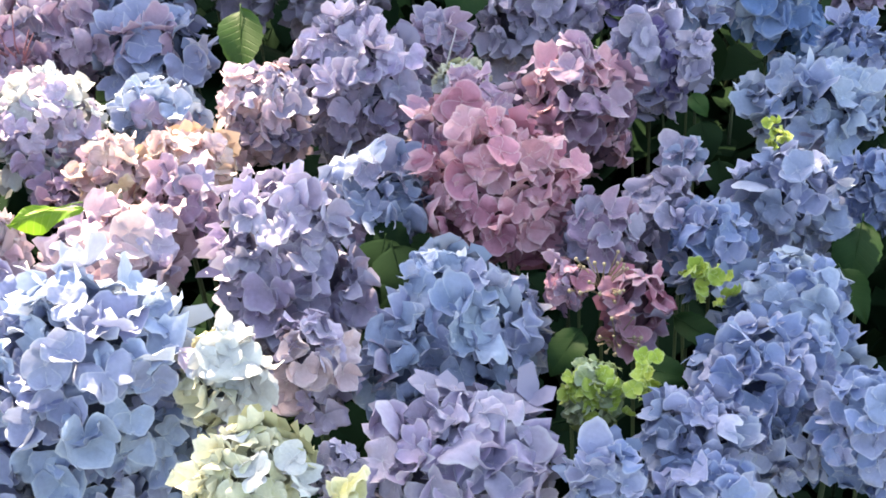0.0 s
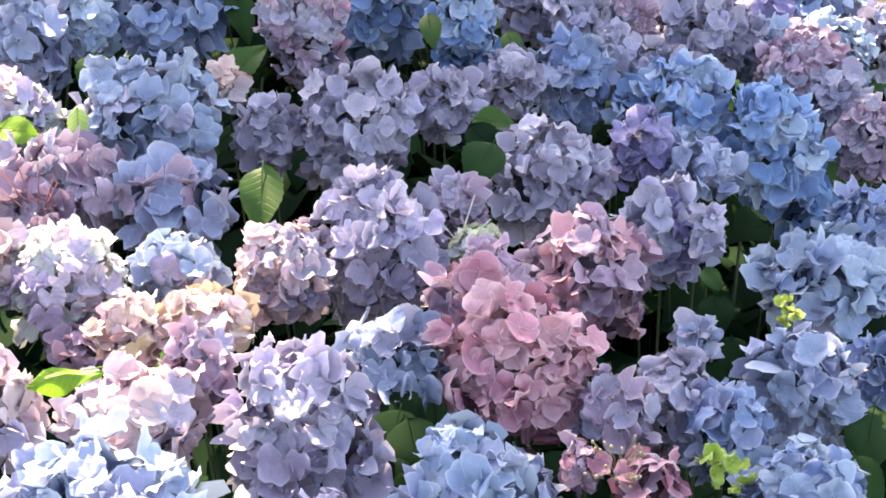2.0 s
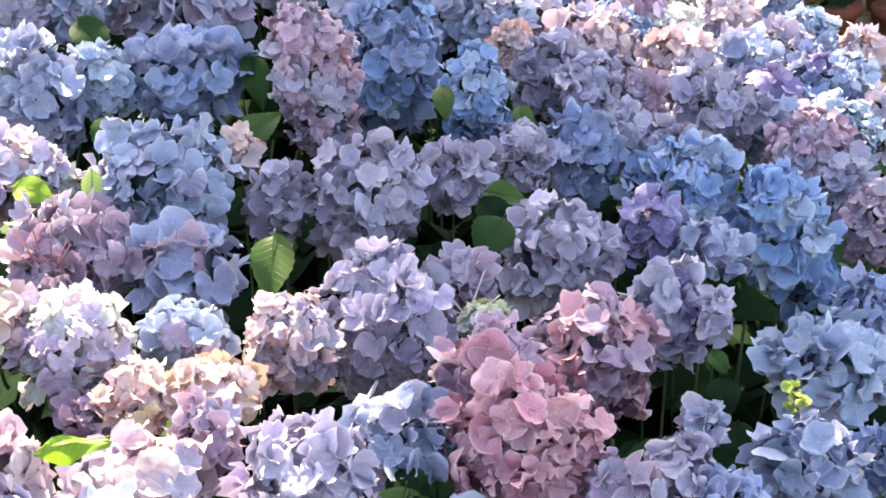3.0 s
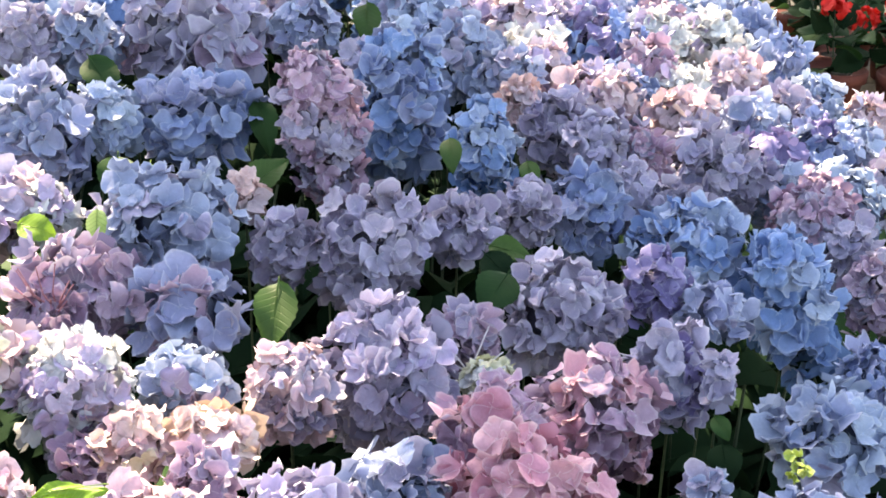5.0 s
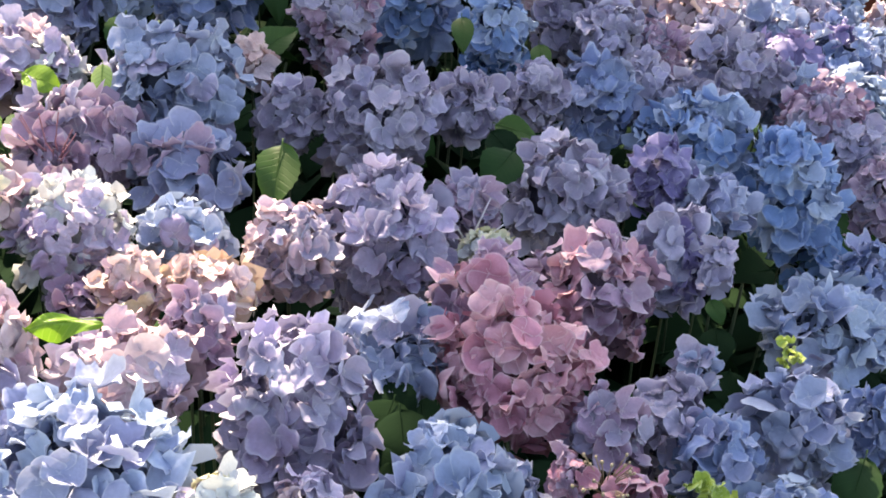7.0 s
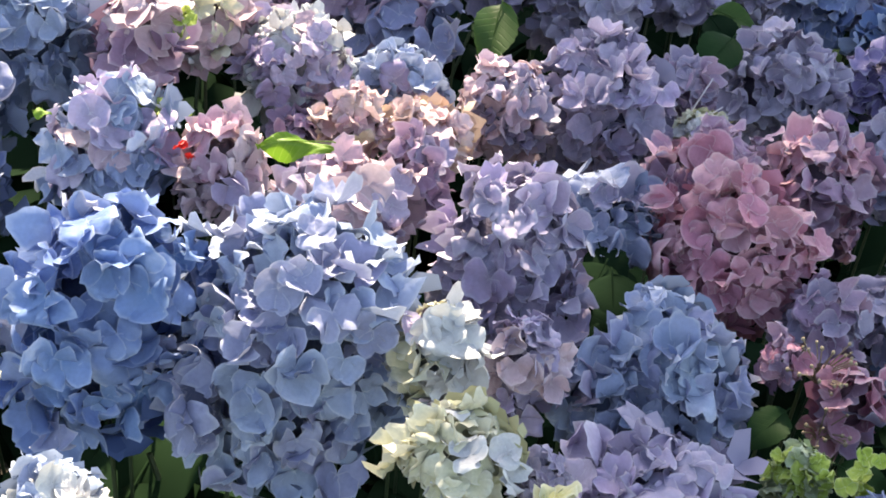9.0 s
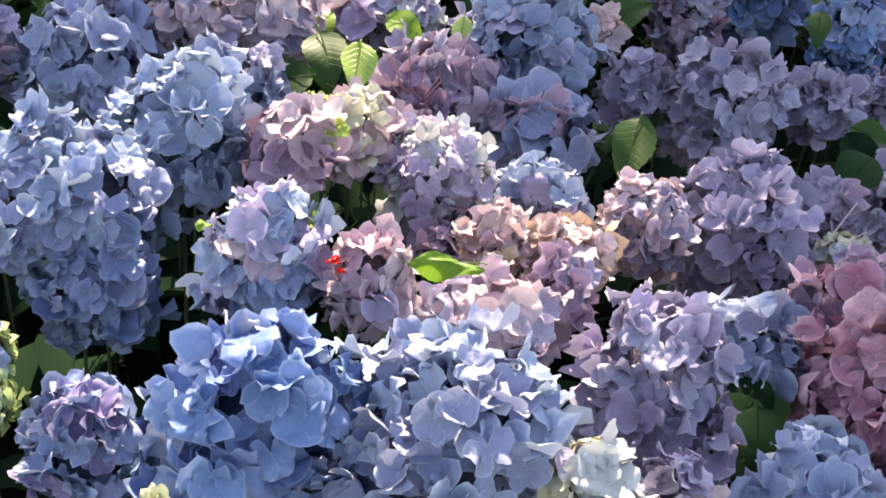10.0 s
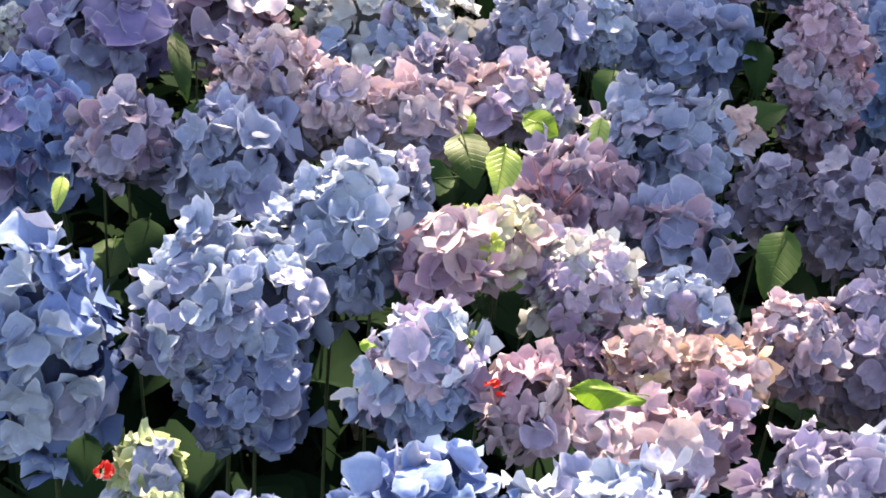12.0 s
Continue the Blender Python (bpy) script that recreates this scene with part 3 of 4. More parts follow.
bloom("lavender", 0.158, 2.018, 0.940, 0.055, 0.068, 0.038)
bloom("greymauve", 0.345, 2.313, 0.876, 0.067, 0.079, 0.045)
bloom("greyblue", 0.418, 2.345, 0.854, 0.057, 0.074, 0.040)
bloom("greymauve", 0.236, 2.033, 0.917, 0.060, 0.054, 0.040)
bloom("greyblue", -0.120, 2.524, 0.992, 0.067, 0.079, 0.047)
bloom("palepink", -0.059, 2.614, 0.984, 0.069, 0.081, 0.048)
bloom("lavender", 0.100, 2.634, 0.947, 0.057, 0.067, 0.040)
bloom("lavender", -0.382, 2.313, 1.029, 0.052, 0.089, 0.036)
bloom("periwinkle", 0.126, 0.827, 0.991, 0.032, 0.058, 0.032)
bloom("blue", -0.351, 0.517, 1.083, 0.042, 0.052, 0.027, mix="purple")
bloom("lavender", 0.708, 2.750, 0.731, 0.071, 0.084, 0.050)
bloom("palepink", 0.720, 3.228, 0.740, 0.068, 0.071, 0.048)
bloom("lightblue", 0.055, 0.736, 1.023, 0.036, 0.039, 0.034, mix="greyblue")
bloom("lightblue", 0.081, 0.815, 1.058, 0.032, 0.023, 0.030)
bloom("rosemauve", 0.175, 0.840, 1.031, 0.014, 0.026, 0.021, mix="pink")
bloom("blue", 0.215, 0.604, 1.053, 0.025, 0.028, 0.027, mix="periwinkle")
bloom("greymauve", -0.305, 0.959, 1.048, 0.031, 0.022, 0.026, mix="mauve")
bloom("blue", 0.274, 0.606, 1.039, 0.035, 0.026, 0.028, mix="periwinkle")
bloom("lavender", -0.095, 1.205, 0.981, 0.046, 0.061, 0.032)
bloom("greymauve", -0.774, 1.169, 1.068, 0.039, 0.044, 0.030)
bloom("mauve", -0.450, 1.206, 1.032, 0.054, 0.039, 0.035)
bloom("lavender", 0.293, 1.345, 0.983, 0.015, 0.038, 0.030)
bloom("greyblue", 0.274, 1.058, 1.021, 0.015, 0.019, 0.026, mix="lavender")
bloom("lavender", 0.272, 1.094, 0.993, 0.015, 0.018, 0.026)
bloom("mauve", -0.288, 0.937, 1.058, 0.033, 0.024, 0.028, mix="rosemauve")

# farther rows of the bed
bloom("lilac", -1.816, 2.418, 1.057, 0.082, 0.081, 0.049, far=True)
bloom("greymauve", -1.628, 2.489, 1.047, 0.091, 0.088, 0.049, far=True)
bloom("greymauve", -1.468, 2.427, 1.071, 0.096, 0.104, 0.049, far=True)
bloom("lightblue", -1.284, 2.460, 1.076, 0.097, 0.091, 0.049, far=True)
bloom("lightblue", -1.088, 2.441, 1.045, 0.089, 0.083, 0.049, far=True)
bloom("mauve", 0.521, 2.461, 0.761, 0.089, 0.098, 0.049, far=True)
bloom("greymauve", -1.818, 2.606, 1.066, 0.086, 0.097, 0.049, far=True)
bloom("mauve", -1.627, 2.655, 1.056, 0.081, 0.101, 0.049, far=True)
bloom("periwinkle", -1.381, 2.639, 1.038, 0.086, 0.109, 0.049, far=True)
bloom("vividblue", -1.222, 2.655, 1.065, 0.082, 0.099, 0.049, far=True)
bloom("vividblue", -1.033, 2.600, 1.077, 0.087, 0.080, 0.049, far=True)
bloom("periwinkle", -0.873, 2.643, 1.077, 0.091, 0.093, 0.049, far=True)
bloom("purple", 0.432, 2.598, 0.795, 0.098, 0.105, 0.049, far=True)
bloom("lightblue", 0.587, 2.600, 0.749, 0.095, 0.093, 0.049, far=True)
bloom("periwinkle", -1.810, 2.821, 1.060, 0.100, 0.092, 0.049, far=True)
bloom("lightblue", -1.594, 2.813, 1.039, 0.088, 0.093, 0.049, far=True)
bloom("lavender", -1.402, 2.826, 1.051, 0.093, 0.104, 0.049, far=True)
bloom("white", -1.200, 2.792, 1.070, 0.096, 0.090, 0.049, far=True)
bloom("mauve", -1.040, 2.819, 1.077, 0.093, 0.081, 0.049, far=True)
bloom("white", -0.866, 2.827, 1.071, 0.097, 0.101, 0.049, far=True)
bloom("lilac", -0.664, 2.782, 1.033, 0.080, 0.108, 0.049, far=True)
bloom("white", -0.096, 2.766, 0.962, 0.096, 0.097, 0.049, far=True)
bloom("blue", 0.098, 2.785, 0.887, 0.092, 0.095, 0.049, far=True)
bloom("lilac", -1.797, 2.950, 1.077, 0.088, 0.103, 0.049, far=True)
bloom("vividblue", -1.611, 2.926, 1.070, 0.087, 0.110, 0.049, far=True)
bloom("white", -1.413, 2.956, 1.073, 0.084, 0.089, 0.049, far=True)
bloom("lavender", -1.236, 2.984, 1.053, 0.083, 0.101, 0.049, far=True)
bloom("greymauve", -1.033, 2.941, 1.067, 0.080, 0.089, 0.049, far=True)
bloom("purple", -0.872, 2.977, 1.058, 0.090, 0.092, 0.049, far=True)
bloom("white", -0.712, 2.934, 1.028, 0.081, 0.107, 0.049, far=True)
bloom("vividblue", -0.487, 2.983, 1.018, 0.097, 0.104, 0.049, far=True)
bloom("lilac", -0.328, 2.931, 1.007, 0.100, 0.090, 0.049, far=True)
bloom("palepink", -1.777, 3.138, 1.073, 0.097, 0.104, 0.049, far=True)
bloom("vividblue", -1.580, 3.103, 1.077, 0.093, 0.110, 0.049, far=True)
bloom("lavender", -1.414, 3.169, 1.060, 0.094, 0.102, 0.049, far=True)
bloom("lightblue", -1.233, 3.114, 1.053, 0.092, 0.107, 0.049, far=True)
bloom("periwinkle", -1.074, 3.108, 1.059, 0.091, 0.094, 0.049, far=True)
bloom("periwinkle", -0.869, 3.168, 1.044, 0.088, 0.080, 0.049, far=True)
bloom("vividblue", -0.696, 3.145, 1.058, 0.088, 0.092, 0.049, far=True)
bloom("white", -0.532, 3.127, 1.047, 0.092, 0.089, 0.049, far=True)
bloom("purple", -0.379, 3.108, 1.026, 0.096, 0.084, 0.049, far=True)
bloom("white", -0.670, 3.283, 1.042, 0.095, 0.100, 0.049, far=True)
bloom("palepink", -0.479, 3.318, 1.007, 0.080, 0.106, 0.049, far=True)
bloom("mauve", -0.336, 3.277, 0.993, 0.081, 0.085, 0.049, far=True)
bloom("white", -0.150, 3.291, 0.950, 0.088, 0.085, 0.049, far=True)
bloom("purple", -0.698, 3.501, 1.043, 0.094, 0.108, 0.049, far=True)
bloom("palepink", -0.509, 3.498, 1.009, 0.082, 0.099, 0.049, far=True)
bloom("lilac", -0.317, 3.482, 0.982, 0.081, 0.099, 0.049, far=True)
bloom("mauve", -0.110, 3.483, 0.949, 0.090, 0.105, 0.049, far=True)
bloom("periwinkle", 0.037, 3.449, 0.920, 0.093, 0.101, 0.049, far=True)
bloom("lightblue", -0.697, 3.648, 0.996, 0.094, 0.090, 0.049, far=True)
bloom("palepink", -0.536, 3.625, 1.020, 0.097, 0.095, 0.049, far=True)
bloom("vividblue", -0.328, 3.650, 0.988, 0.098, 0.109, 0.049, far=True)
bloom("lightblue", -0.172, 3.617, 0.959, 0.095, 0.104, 0.049, far=True)
bloom("greymauve", -0.015, 3.648, 0.893, 0.090, 0.082, 0.049, far=True)
bloom("mauve", 0.175, 3.645, 0.867, 0.094, 0.093, 0.049, far=True)
bloom("mauve", 0.317, 3.671, 0.804, 0.098, 0.108, 0.049, far=True)
bloom("lightblue", -0.705, 3.830, 0.994, 0.090, 0.081, 0.049, far=True)
bloom("lavender", -0.539, 3.843, 0.992, 0.086, 0.108, 0.049, far=True)
bloom("mauve", -0.326, 3.826, 0.966, 0.098, 0.095, 0.049, far=True)
bloom("lightblue", -0.174, 3.806, 0.919, 0.085, 0.105, 0.049, far=True)
bloom("vividblue", 0.033, 3.794, 0.889, 0.083, 0.102, 0.049, far=True)
bloom("lightblue", 0.222, 3.842, 0.811, 0.095, 0.085, 0.049, far=True)
bloom("periwinkle", -0.671, 3.989, 1.011, 0.083, 0.103, 0.049, far=True)
bloom("greymauve", -0.560, 3.953, 0.991, 0.085, 0.108, 0.049, far=True)
bloom("lilac", -0.345, 4.008, 0.937, 0.090, 0.096, 0.049, far=True)
bloom("greymauve", -0.169, 3.999, 0.930, 0.081, 0.085, 0.049, far=True)
bloom("lightblue", -0.004, 3.986, 0.901, 0.094, 0.092, 0.049, far=True)
bloom("periwinkle", 0.172, 3.958, 0.825, 0.091, 0.081, 0.049, far=True)
bloom("mauve", -0.698, 4.185, 0.994, 0.096, 0.085, 0.049, far=True)
bloom("greymauve", -0.493, 4.138, 0.962, 0.083, 0.081, 0.049, far=True)
bloom("blue", -0.294, 4.143, 0.928, 0.092, 0.082, 0.049, far=True)
bloom("greymauve", -0.160, 4.164, 0.895, 0.092, 0.098, 0.049, far=True)
bloom("lilac", 0.059, 4.112, 0.849, 0.092, 0.099, 0.049, far=True)
bloom("lightblue", 0.222, 4.129, 0.805, 0.093, 0.085, 0.049, far=True)
bloom("vividblue", -0.689, 4.324, 0.991, 0.085, 0.090, 0.049, far=True)
bloom("lightblue", -0.514, 4.309, 0.957, 0.097, 0.082, 0.049, far=True)
bloom("palepink", -0.347, 4.293, 0.943, 0.092, 0.082, 0.049, far=True)
bloom("greymauve", -0.113, 4.286, 0.902, 0.092, 0.096, 0.049, far=True)
bloom("mauve", 0.012, 4.318, 0.848, 0.089, 0.088, 0.049, far=True)
bloom("mauve", 0.255, 4.351, 0.806, 0.081, 0.090, 0.049, far=True)
bloom("periwinkle", -1.450, 1.000, 1.045, 0.076, 0.093, 0.045, far=True)
bloom("blue", -1.500, 1.300, 1.036, 0.091, 0.104, 0.045, far=True)
bloom("greymauve", -1.550, 1.600, 1.034, 0.081, 0.105, 0.045, far=True)
bloom("lightblue", -1.500, 1.950, 1.042, 0.091, 0.086, 0.045, far=True)
bloom("lightblue", -1.300, 1.550, 1.034, 0.093, 0.110, 0.045, far=True)
bloom("greymauve", -1.300, 1.900, 1.040, 0.093, 0.109, 0.045, far=True)
bloom("palepink", -1.350, 2.200, 1.054, 0.085, 0.093, 0.045, far=True)
bloom("blue", 0.620, 1.000, 0.867, 0.085, 0.090, 0.045, far=True)
bloom("lavender", 0.660, 1.250, 0.820, 0.088, 0.095, 0.045, far=True)
bloom("palepink", 0.640, 1.500, 0.797, 0.076, 0.082, 0.045, far=True)
bloom("lavender", 0.680, 1.750, 0.759, 0.084, 0.084, 0.045, far=True)
bloom("blue", 0.550, 0.800, 0.919, 0.094, 0.096, 0.045, far=True)
bloom("palepink", 0.550, 0.600, 0.953, 0.082, 0.088, 0.045, far=True)
bloom("vividblue", 0.720, 2.250, 0.719, 0.087, 0.097, 0.045, far=True)


# ---- leafy shrubs under the blooms ----
def canopy_height(x, y):
    return 1.136 + -0.125 * x + -0.081 * y


def shrub(x, y, top, count, spread=0.36, below=0.40):
    r = random.Random(int((x + 9) * 331) + int((y + 9) * 7717))
    bush = tagged(new("hydrangea_shrub"), "leafy green hydrangea shrub under the blooms", "shrub", "shrubs of the flower bed")
    bush.location = (x, y, 0)
    for s in range(5):
        t = r.uniform(0, 6.28)
        bm = bmesh.new()
        pts = [(spread * 0.7 * (q / 5) * math.cos(t), spread * 0.7 * (q / 5) * math.sin(t), (top - 0.34) * q / 5) for q in range(6)]
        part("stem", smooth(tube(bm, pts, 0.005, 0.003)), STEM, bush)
    for i in range(count):
        px, py = r.uniform(-spread, spread), r.uniform(-spread, spread)
        h = canopy_height(x + px, y + py) - r.uniform(0.26, 0.50) - (0.22 if y + py < 1.3 else 0.0)
        size = r.uniform(0.11, 0.17)
        m = Matrix.Translation((px, py, h)) @ Euler((r.uniform(-0.5, 0.7), r.uniform(-0.5, 0.5), r.uniform(0, 6.28))).to_matrix().to_4x4() @ Matrix.Diagonal((size, size, size, 1))
        # most of these leaves have shade put into their colour
        piece("leaf", r.choice(LEAVES), LEAF_SHADED if r.random() < 0.7 else LEAF, bush, m=m)
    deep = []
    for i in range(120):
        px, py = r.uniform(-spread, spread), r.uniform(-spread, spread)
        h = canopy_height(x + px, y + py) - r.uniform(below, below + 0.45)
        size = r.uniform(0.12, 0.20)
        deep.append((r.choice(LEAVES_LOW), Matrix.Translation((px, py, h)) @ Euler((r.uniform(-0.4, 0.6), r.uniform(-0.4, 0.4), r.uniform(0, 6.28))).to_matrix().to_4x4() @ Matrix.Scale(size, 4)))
    tagged(piece("undergrowth", joined(deep), LEAF_SHADED, bush, "dense lower leaves coloured dark as in shade"), kind="stuff")
    return bush


SHRUBS = []
for gx in range(5):
    for gy in range(6):
        sx, sy = -1.25 + 0.50 * gx + 0.1 * (gy % 2), 0.30 + 0.52 * gy
        SHRUBS.append(shrub(sx, sy, canopy_height(sx, sy), 8, 0.32))
for gx in range(4):
    for gy in range(4):
        sx, sy = -0.95 + 0.42 * gx - 0.05 * gy, 3.25 + 0.42 * gy
        SHRUBS.append(shrub(sx, sy, canopy_height(sx, sy), 0, 0.34))
for sx, sy in ((-1.72, 0.9), (-1.75, 1.5), (-1.72, 2.1), (-1.70, 2.7), (-1.45, 3.2), (-1.60, 0.4), (0.98, 1.5), (1.0, 2.05), (0.98, 2.6), (0.98, 3.1), (0.92, 3.5)):
    SHRUBS.append(shrub(sx, sy, 0.8, 8, 0.26))
for sx, sy in ((-1.75, 3.45), (-1.30, 3.45), (-1.75, 3.95), (-1.25, 3.95), (-0.95, 4.45), (-1.50, 4.45)):
    SHRUBS.append(shrub(sx, sy, 0.8, 6, 0.34, 0.12))
# deep: the copy with painted shade, for leaves in dark hollows
LEAF_KIND = {"dark": LEAF, "deep": LEAF_SHADED, "mid": LEAF_MID, "bright": LEAF_BRIGHT, "lime": LEAF_BRIGHT, "veined": LEAF_VEINED}
LEAF_WORDS = {"lime": "curled lime green leaf in the sun", "bright": "bright green sunlit leaf", "veined": "pale green leaf with dark veins"}


def grown_leaf(kind, at, normal, tip, length, width):
    """A leaf that shows between the blooms, grown from the nearest shrub."""
    bush = min(SHRUBS, key=lambda o: (o.location.x - at[0]) ** 2 + (o.location.y - at[1]) ** 2)
    r = random.Random(int((at[0] + 9) * 3331) + int((at[1] + 9) * 771))
    n, y = Vector(normal).normalized(), Vector(tip).normalized()
    x = y.cross(n).normalized()
    n = x.cross(y)
    side = Matrix((x, y, n)).transposed().to_4x4()
    me = CURLED if kind == "lime" else r.choice(LEAVES)
    m = Matrix.Translation(Vector(at) - Vector((bush.location.x, bush.location.y, 0)) - y * length * 0.5) @ side @ Matrix.Diagonal((width / 0.68, length, length, 1))
    return piece("leaf", me, LEAF_KIND[kind], bush, LEAF_WORDS.get(kind, ""), m)


grown_leaf("mid", (-0.209, 1.238, 1.068), (0.21, -0.59, 0.78), (0.12, -0.77, -0.62), 0.086, 0.058)
grown_leaf("lime", (-0.212, 0.757, 1.156), (0.12, -0.48, 0.87), (-0.95, -0.25, -0.12), 0.060, 0.021)
grown_leaf("dark", (0.012, 1.450, 1.020), (0.09, -0.63, 0.77), (-0.41, -0.73, -0.55), 0.067, 0.059)
grown_leaf("mid", (0.010, 1.601, 1.012), (0.08, -0.65, 0.76), (0.98, -0.07, -0.17), 0.064, 0.048)
grown_leaf("dark", (-0.449, 1.919, 1.062), (0.23, -0.66, 0.71), (0.36, -0.62, -0.70), 0.110, 0.060)
grown_leaf("mid", (-0.363, 1.679, 1.068), (0.23, -0.65, 0.73), (0.65, 0.66, 0.38), 0.077, 0.051)
grown_leaf("dark", (-0.586, 1.647, 1.054), (0.31, -0.61, 0.73), (0.23, -0.69, -0.68), 0.082, 0.065)
grown_leaf("lime", (-0.509, 1.593, 1.091), (0.10, -0.21, 0.97), (0.29, -0.93, -0.23), 0.050, 0.034)
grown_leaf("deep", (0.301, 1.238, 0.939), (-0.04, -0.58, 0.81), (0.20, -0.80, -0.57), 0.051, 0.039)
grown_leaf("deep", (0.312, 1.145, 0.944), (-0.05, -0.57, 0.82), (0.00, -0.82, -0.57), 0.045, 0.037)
grown_leaf("dark", (0.293, 1.244, 0.979), (-0.03, -0.60, 0.80), (0.55, -0.68, -0.49), 0.032, 0.026)
grown_leaf("dark", (0.437, 1.043, 0.921), (-0.11, -0.53, 0.84), (-0.21, -0.81, -0.54), 0.084, 0.047)
grown_leaf("dark", (0.422, 0.958, 0.940), (-0.11, -0.51, 0.85), (0.35, -0.82, -0.45), 0.058, 0.039)
grown_leaf("deep", (0.014, 0.866, 1.032), (0.14, -0.52, 0.84), (-0.10, -0.85, -0.51), 0.055, 0.046)
grown_leaf("deep", (0.027, 0.798, 1.027), (0.13, -0.50, 0.86), (0.29, -0.81, -0.51), 0.065, 0.043)
grown_leaf("deep", (0.152, 0.853, 1.011), (0.05, -0.51, 0.86), (0.60, -0.67, -0.44), 0.049, 0.043)
grown_leaf("dark", (0.253, 0.778, 0.995), (-0.01, -0.50, 0.87), (0.97, -0.22, -0.12), 0.042, 0.033)
grown_leaf("dark", (0.176, 0.790, 1.005), (0.04, -0.51, 0.86), (-0.50, -0.76, -0.42), 0.047, 0.034)
grown_leaf("dark", (0.283, 0.844, 0.982), (-0.03, -0.52, 0.86), (0.82, -0.51, -0.28), 0.053, 0.031)
grown_leaf("mid", (-0.557, 1.160, 1.112), (0.20, -0.50, 0.85), (0.60, -0.55, -0.45), 0.080, 0.062)
grown_leaf("veined", (-0.490, 1.112, 1.128), (0.45, -0.40, 0.80), (0.30, -0.72, -0.62), 0.064, 0.042)
grown_leaf("bright", (-0.609, 1.242, 1.111), (0.34, -0.59, 0.73), (0.08, 0.79, 0.60), 0.045, 0.035)
grown_leaf("bright", (-0.566, 1.370, 1.086), (0.30, -0.61, 0.73), (0.95, 0.14, -0.27), 0.052, 0.041)
grown_leaf("veined", (-0.495, 1.392, 1.085), (0.26, -0.63, 0.73), (0.24, -0.70, -0.68), 0.059, 0.033)
grown_leaf("veined", (-0.325, 0.761, 1.150), (0.29, -0.52, 0.80), (0.91, 0.40, -0.07), 0.042, 0.021)
grown_leaf("dark", (-0.572, 1.097, 1.098), (0.34, -0.56, 0.75), (-0.77, -0.63, -0.12), 0.066, 0.048)
grown_leaf("deep", (-0.725, 0.816, 1.076), (0.45, -0.44, 0.78), (0.36, -0.71, -0.61), 0.058, 0.045)
grown_leaf("lime", (-0.364, 0.665, 1.179), (0.12, -0.17, 0.98), (0.87, 0.49, -0.02), 0.013, 0.010)
grown_leaf("mid", (-0.447, 2.617, 1.081), (0.18, -0.72, 0.67), (0.16, -0.65, -0.74), 0.100, 0.075)
grown_leaf("mid", (-0.125, 1.880, 1.049), (0.12, -0.68, 0.72), (0.24, -0.68, -0.69), 0.065, 0.037)
grown_leaf("dark", (-0.815, 2.087, 1.075), (0.33, -0.65, 0.69), (0.65, -0.38, -0.66), 0.102, 0.081)
grown_leaf("veined", (0.311, 1.943, 0.927), (-0.04, -0.67, 0.74), (0.27, -0.72, -0.63), 0.066, 0.047)
grown_leaf("mid", (0.000, 1.908, 1.015), (0.08, -0.68, 0.73), (0.32, -0.68, -0.66), 0.056, 0.037)
grown_leaf("veined", (-0.770, 0.753, 1.137), (0.47, -0.43, 0.77), (0.40, -0.68, -0.62), 0.038, 0.019)
grown_leaf("mid", (-0.827, 1.009, 1.128), (0.44, -0.50, 0.75), (0.15, 0.86, 0.49), 0.036, 0.026)
grown_leaf("mid", (-0.989, 1.164, 1.108), (0.46, -0.51, 0.73), (0.61, -0.42, -0.67), 0.105, 0.034)
grown_leaf("deep", (-0.513, 0.530, 1.085), (0.39, -0.36, 0.85), (0.59, -0.61, -0.53), 0.039, 0.029)
grown_leaf("deep", (0.035, 0.850, 1.032), (0.08, -0.55, 0.83), (0.33, -0.77, -0.54), 0.061, 0.048)
grown_leaf("deep", (0.040, 0.793, 1.026), (0.08, -0.53, 0.84), (0.15, -0.83, -0.54), 0.050, 0.033)
grown_leaf("deep", (0.005, 1.537, 1.012), (0.06, -0.67, 0.74), (0.75, -0.45, -0.48), 0.067, 0.045)
grown_leaf("deep", (0.018, 0.893, 1.034), (0.04, -0.55, 0.83), (0.54, -0.69, -0.48), 0.057, 0.044)


# ---- small things among the blooms ----
def nearest_bloom(at):
    return min(BLOOMS, key=lambda o: (o.location - Vector(at)).length)


def bud_cluster(at, size, count):
    """Tiny closed buds on hair-thin stalks in the heart of a bloom."""
    head = nearest_bloom(at)
    r = random.Random(int(at[0] * 1000) + 77)
    base = Vector(at) - head.location + Vector((0, 0.02, -0.03))
    for i in range(count):
        d = Vector((r.uniform(-1, 1), r.uniform(-1, 0.4), r.uniform(-0.5, 1))).normalized() * size * r.uniform(0.5, 1)
        tip = Vector(at) - head.location + d
        bm = bmesh.new()
        tube(bm, [base, base.lerp(tip, 0.5) + Vector((0, 0, 0.004)), tip], 0.0006, 0.0005, 5)
        ball = bmesh.ops.create_icosphere(bm, subdivisions=2, radius=0.0015 * r.uniform(0.7, 1.2))
        for v in ball["verts"]:
            v.co = Vector((v.co.x, v.co.y, v.co.z * 1.25)) + tip
        part("bud", smooth(bm), BUD, head, "tiny cream bud on a thin stalk")


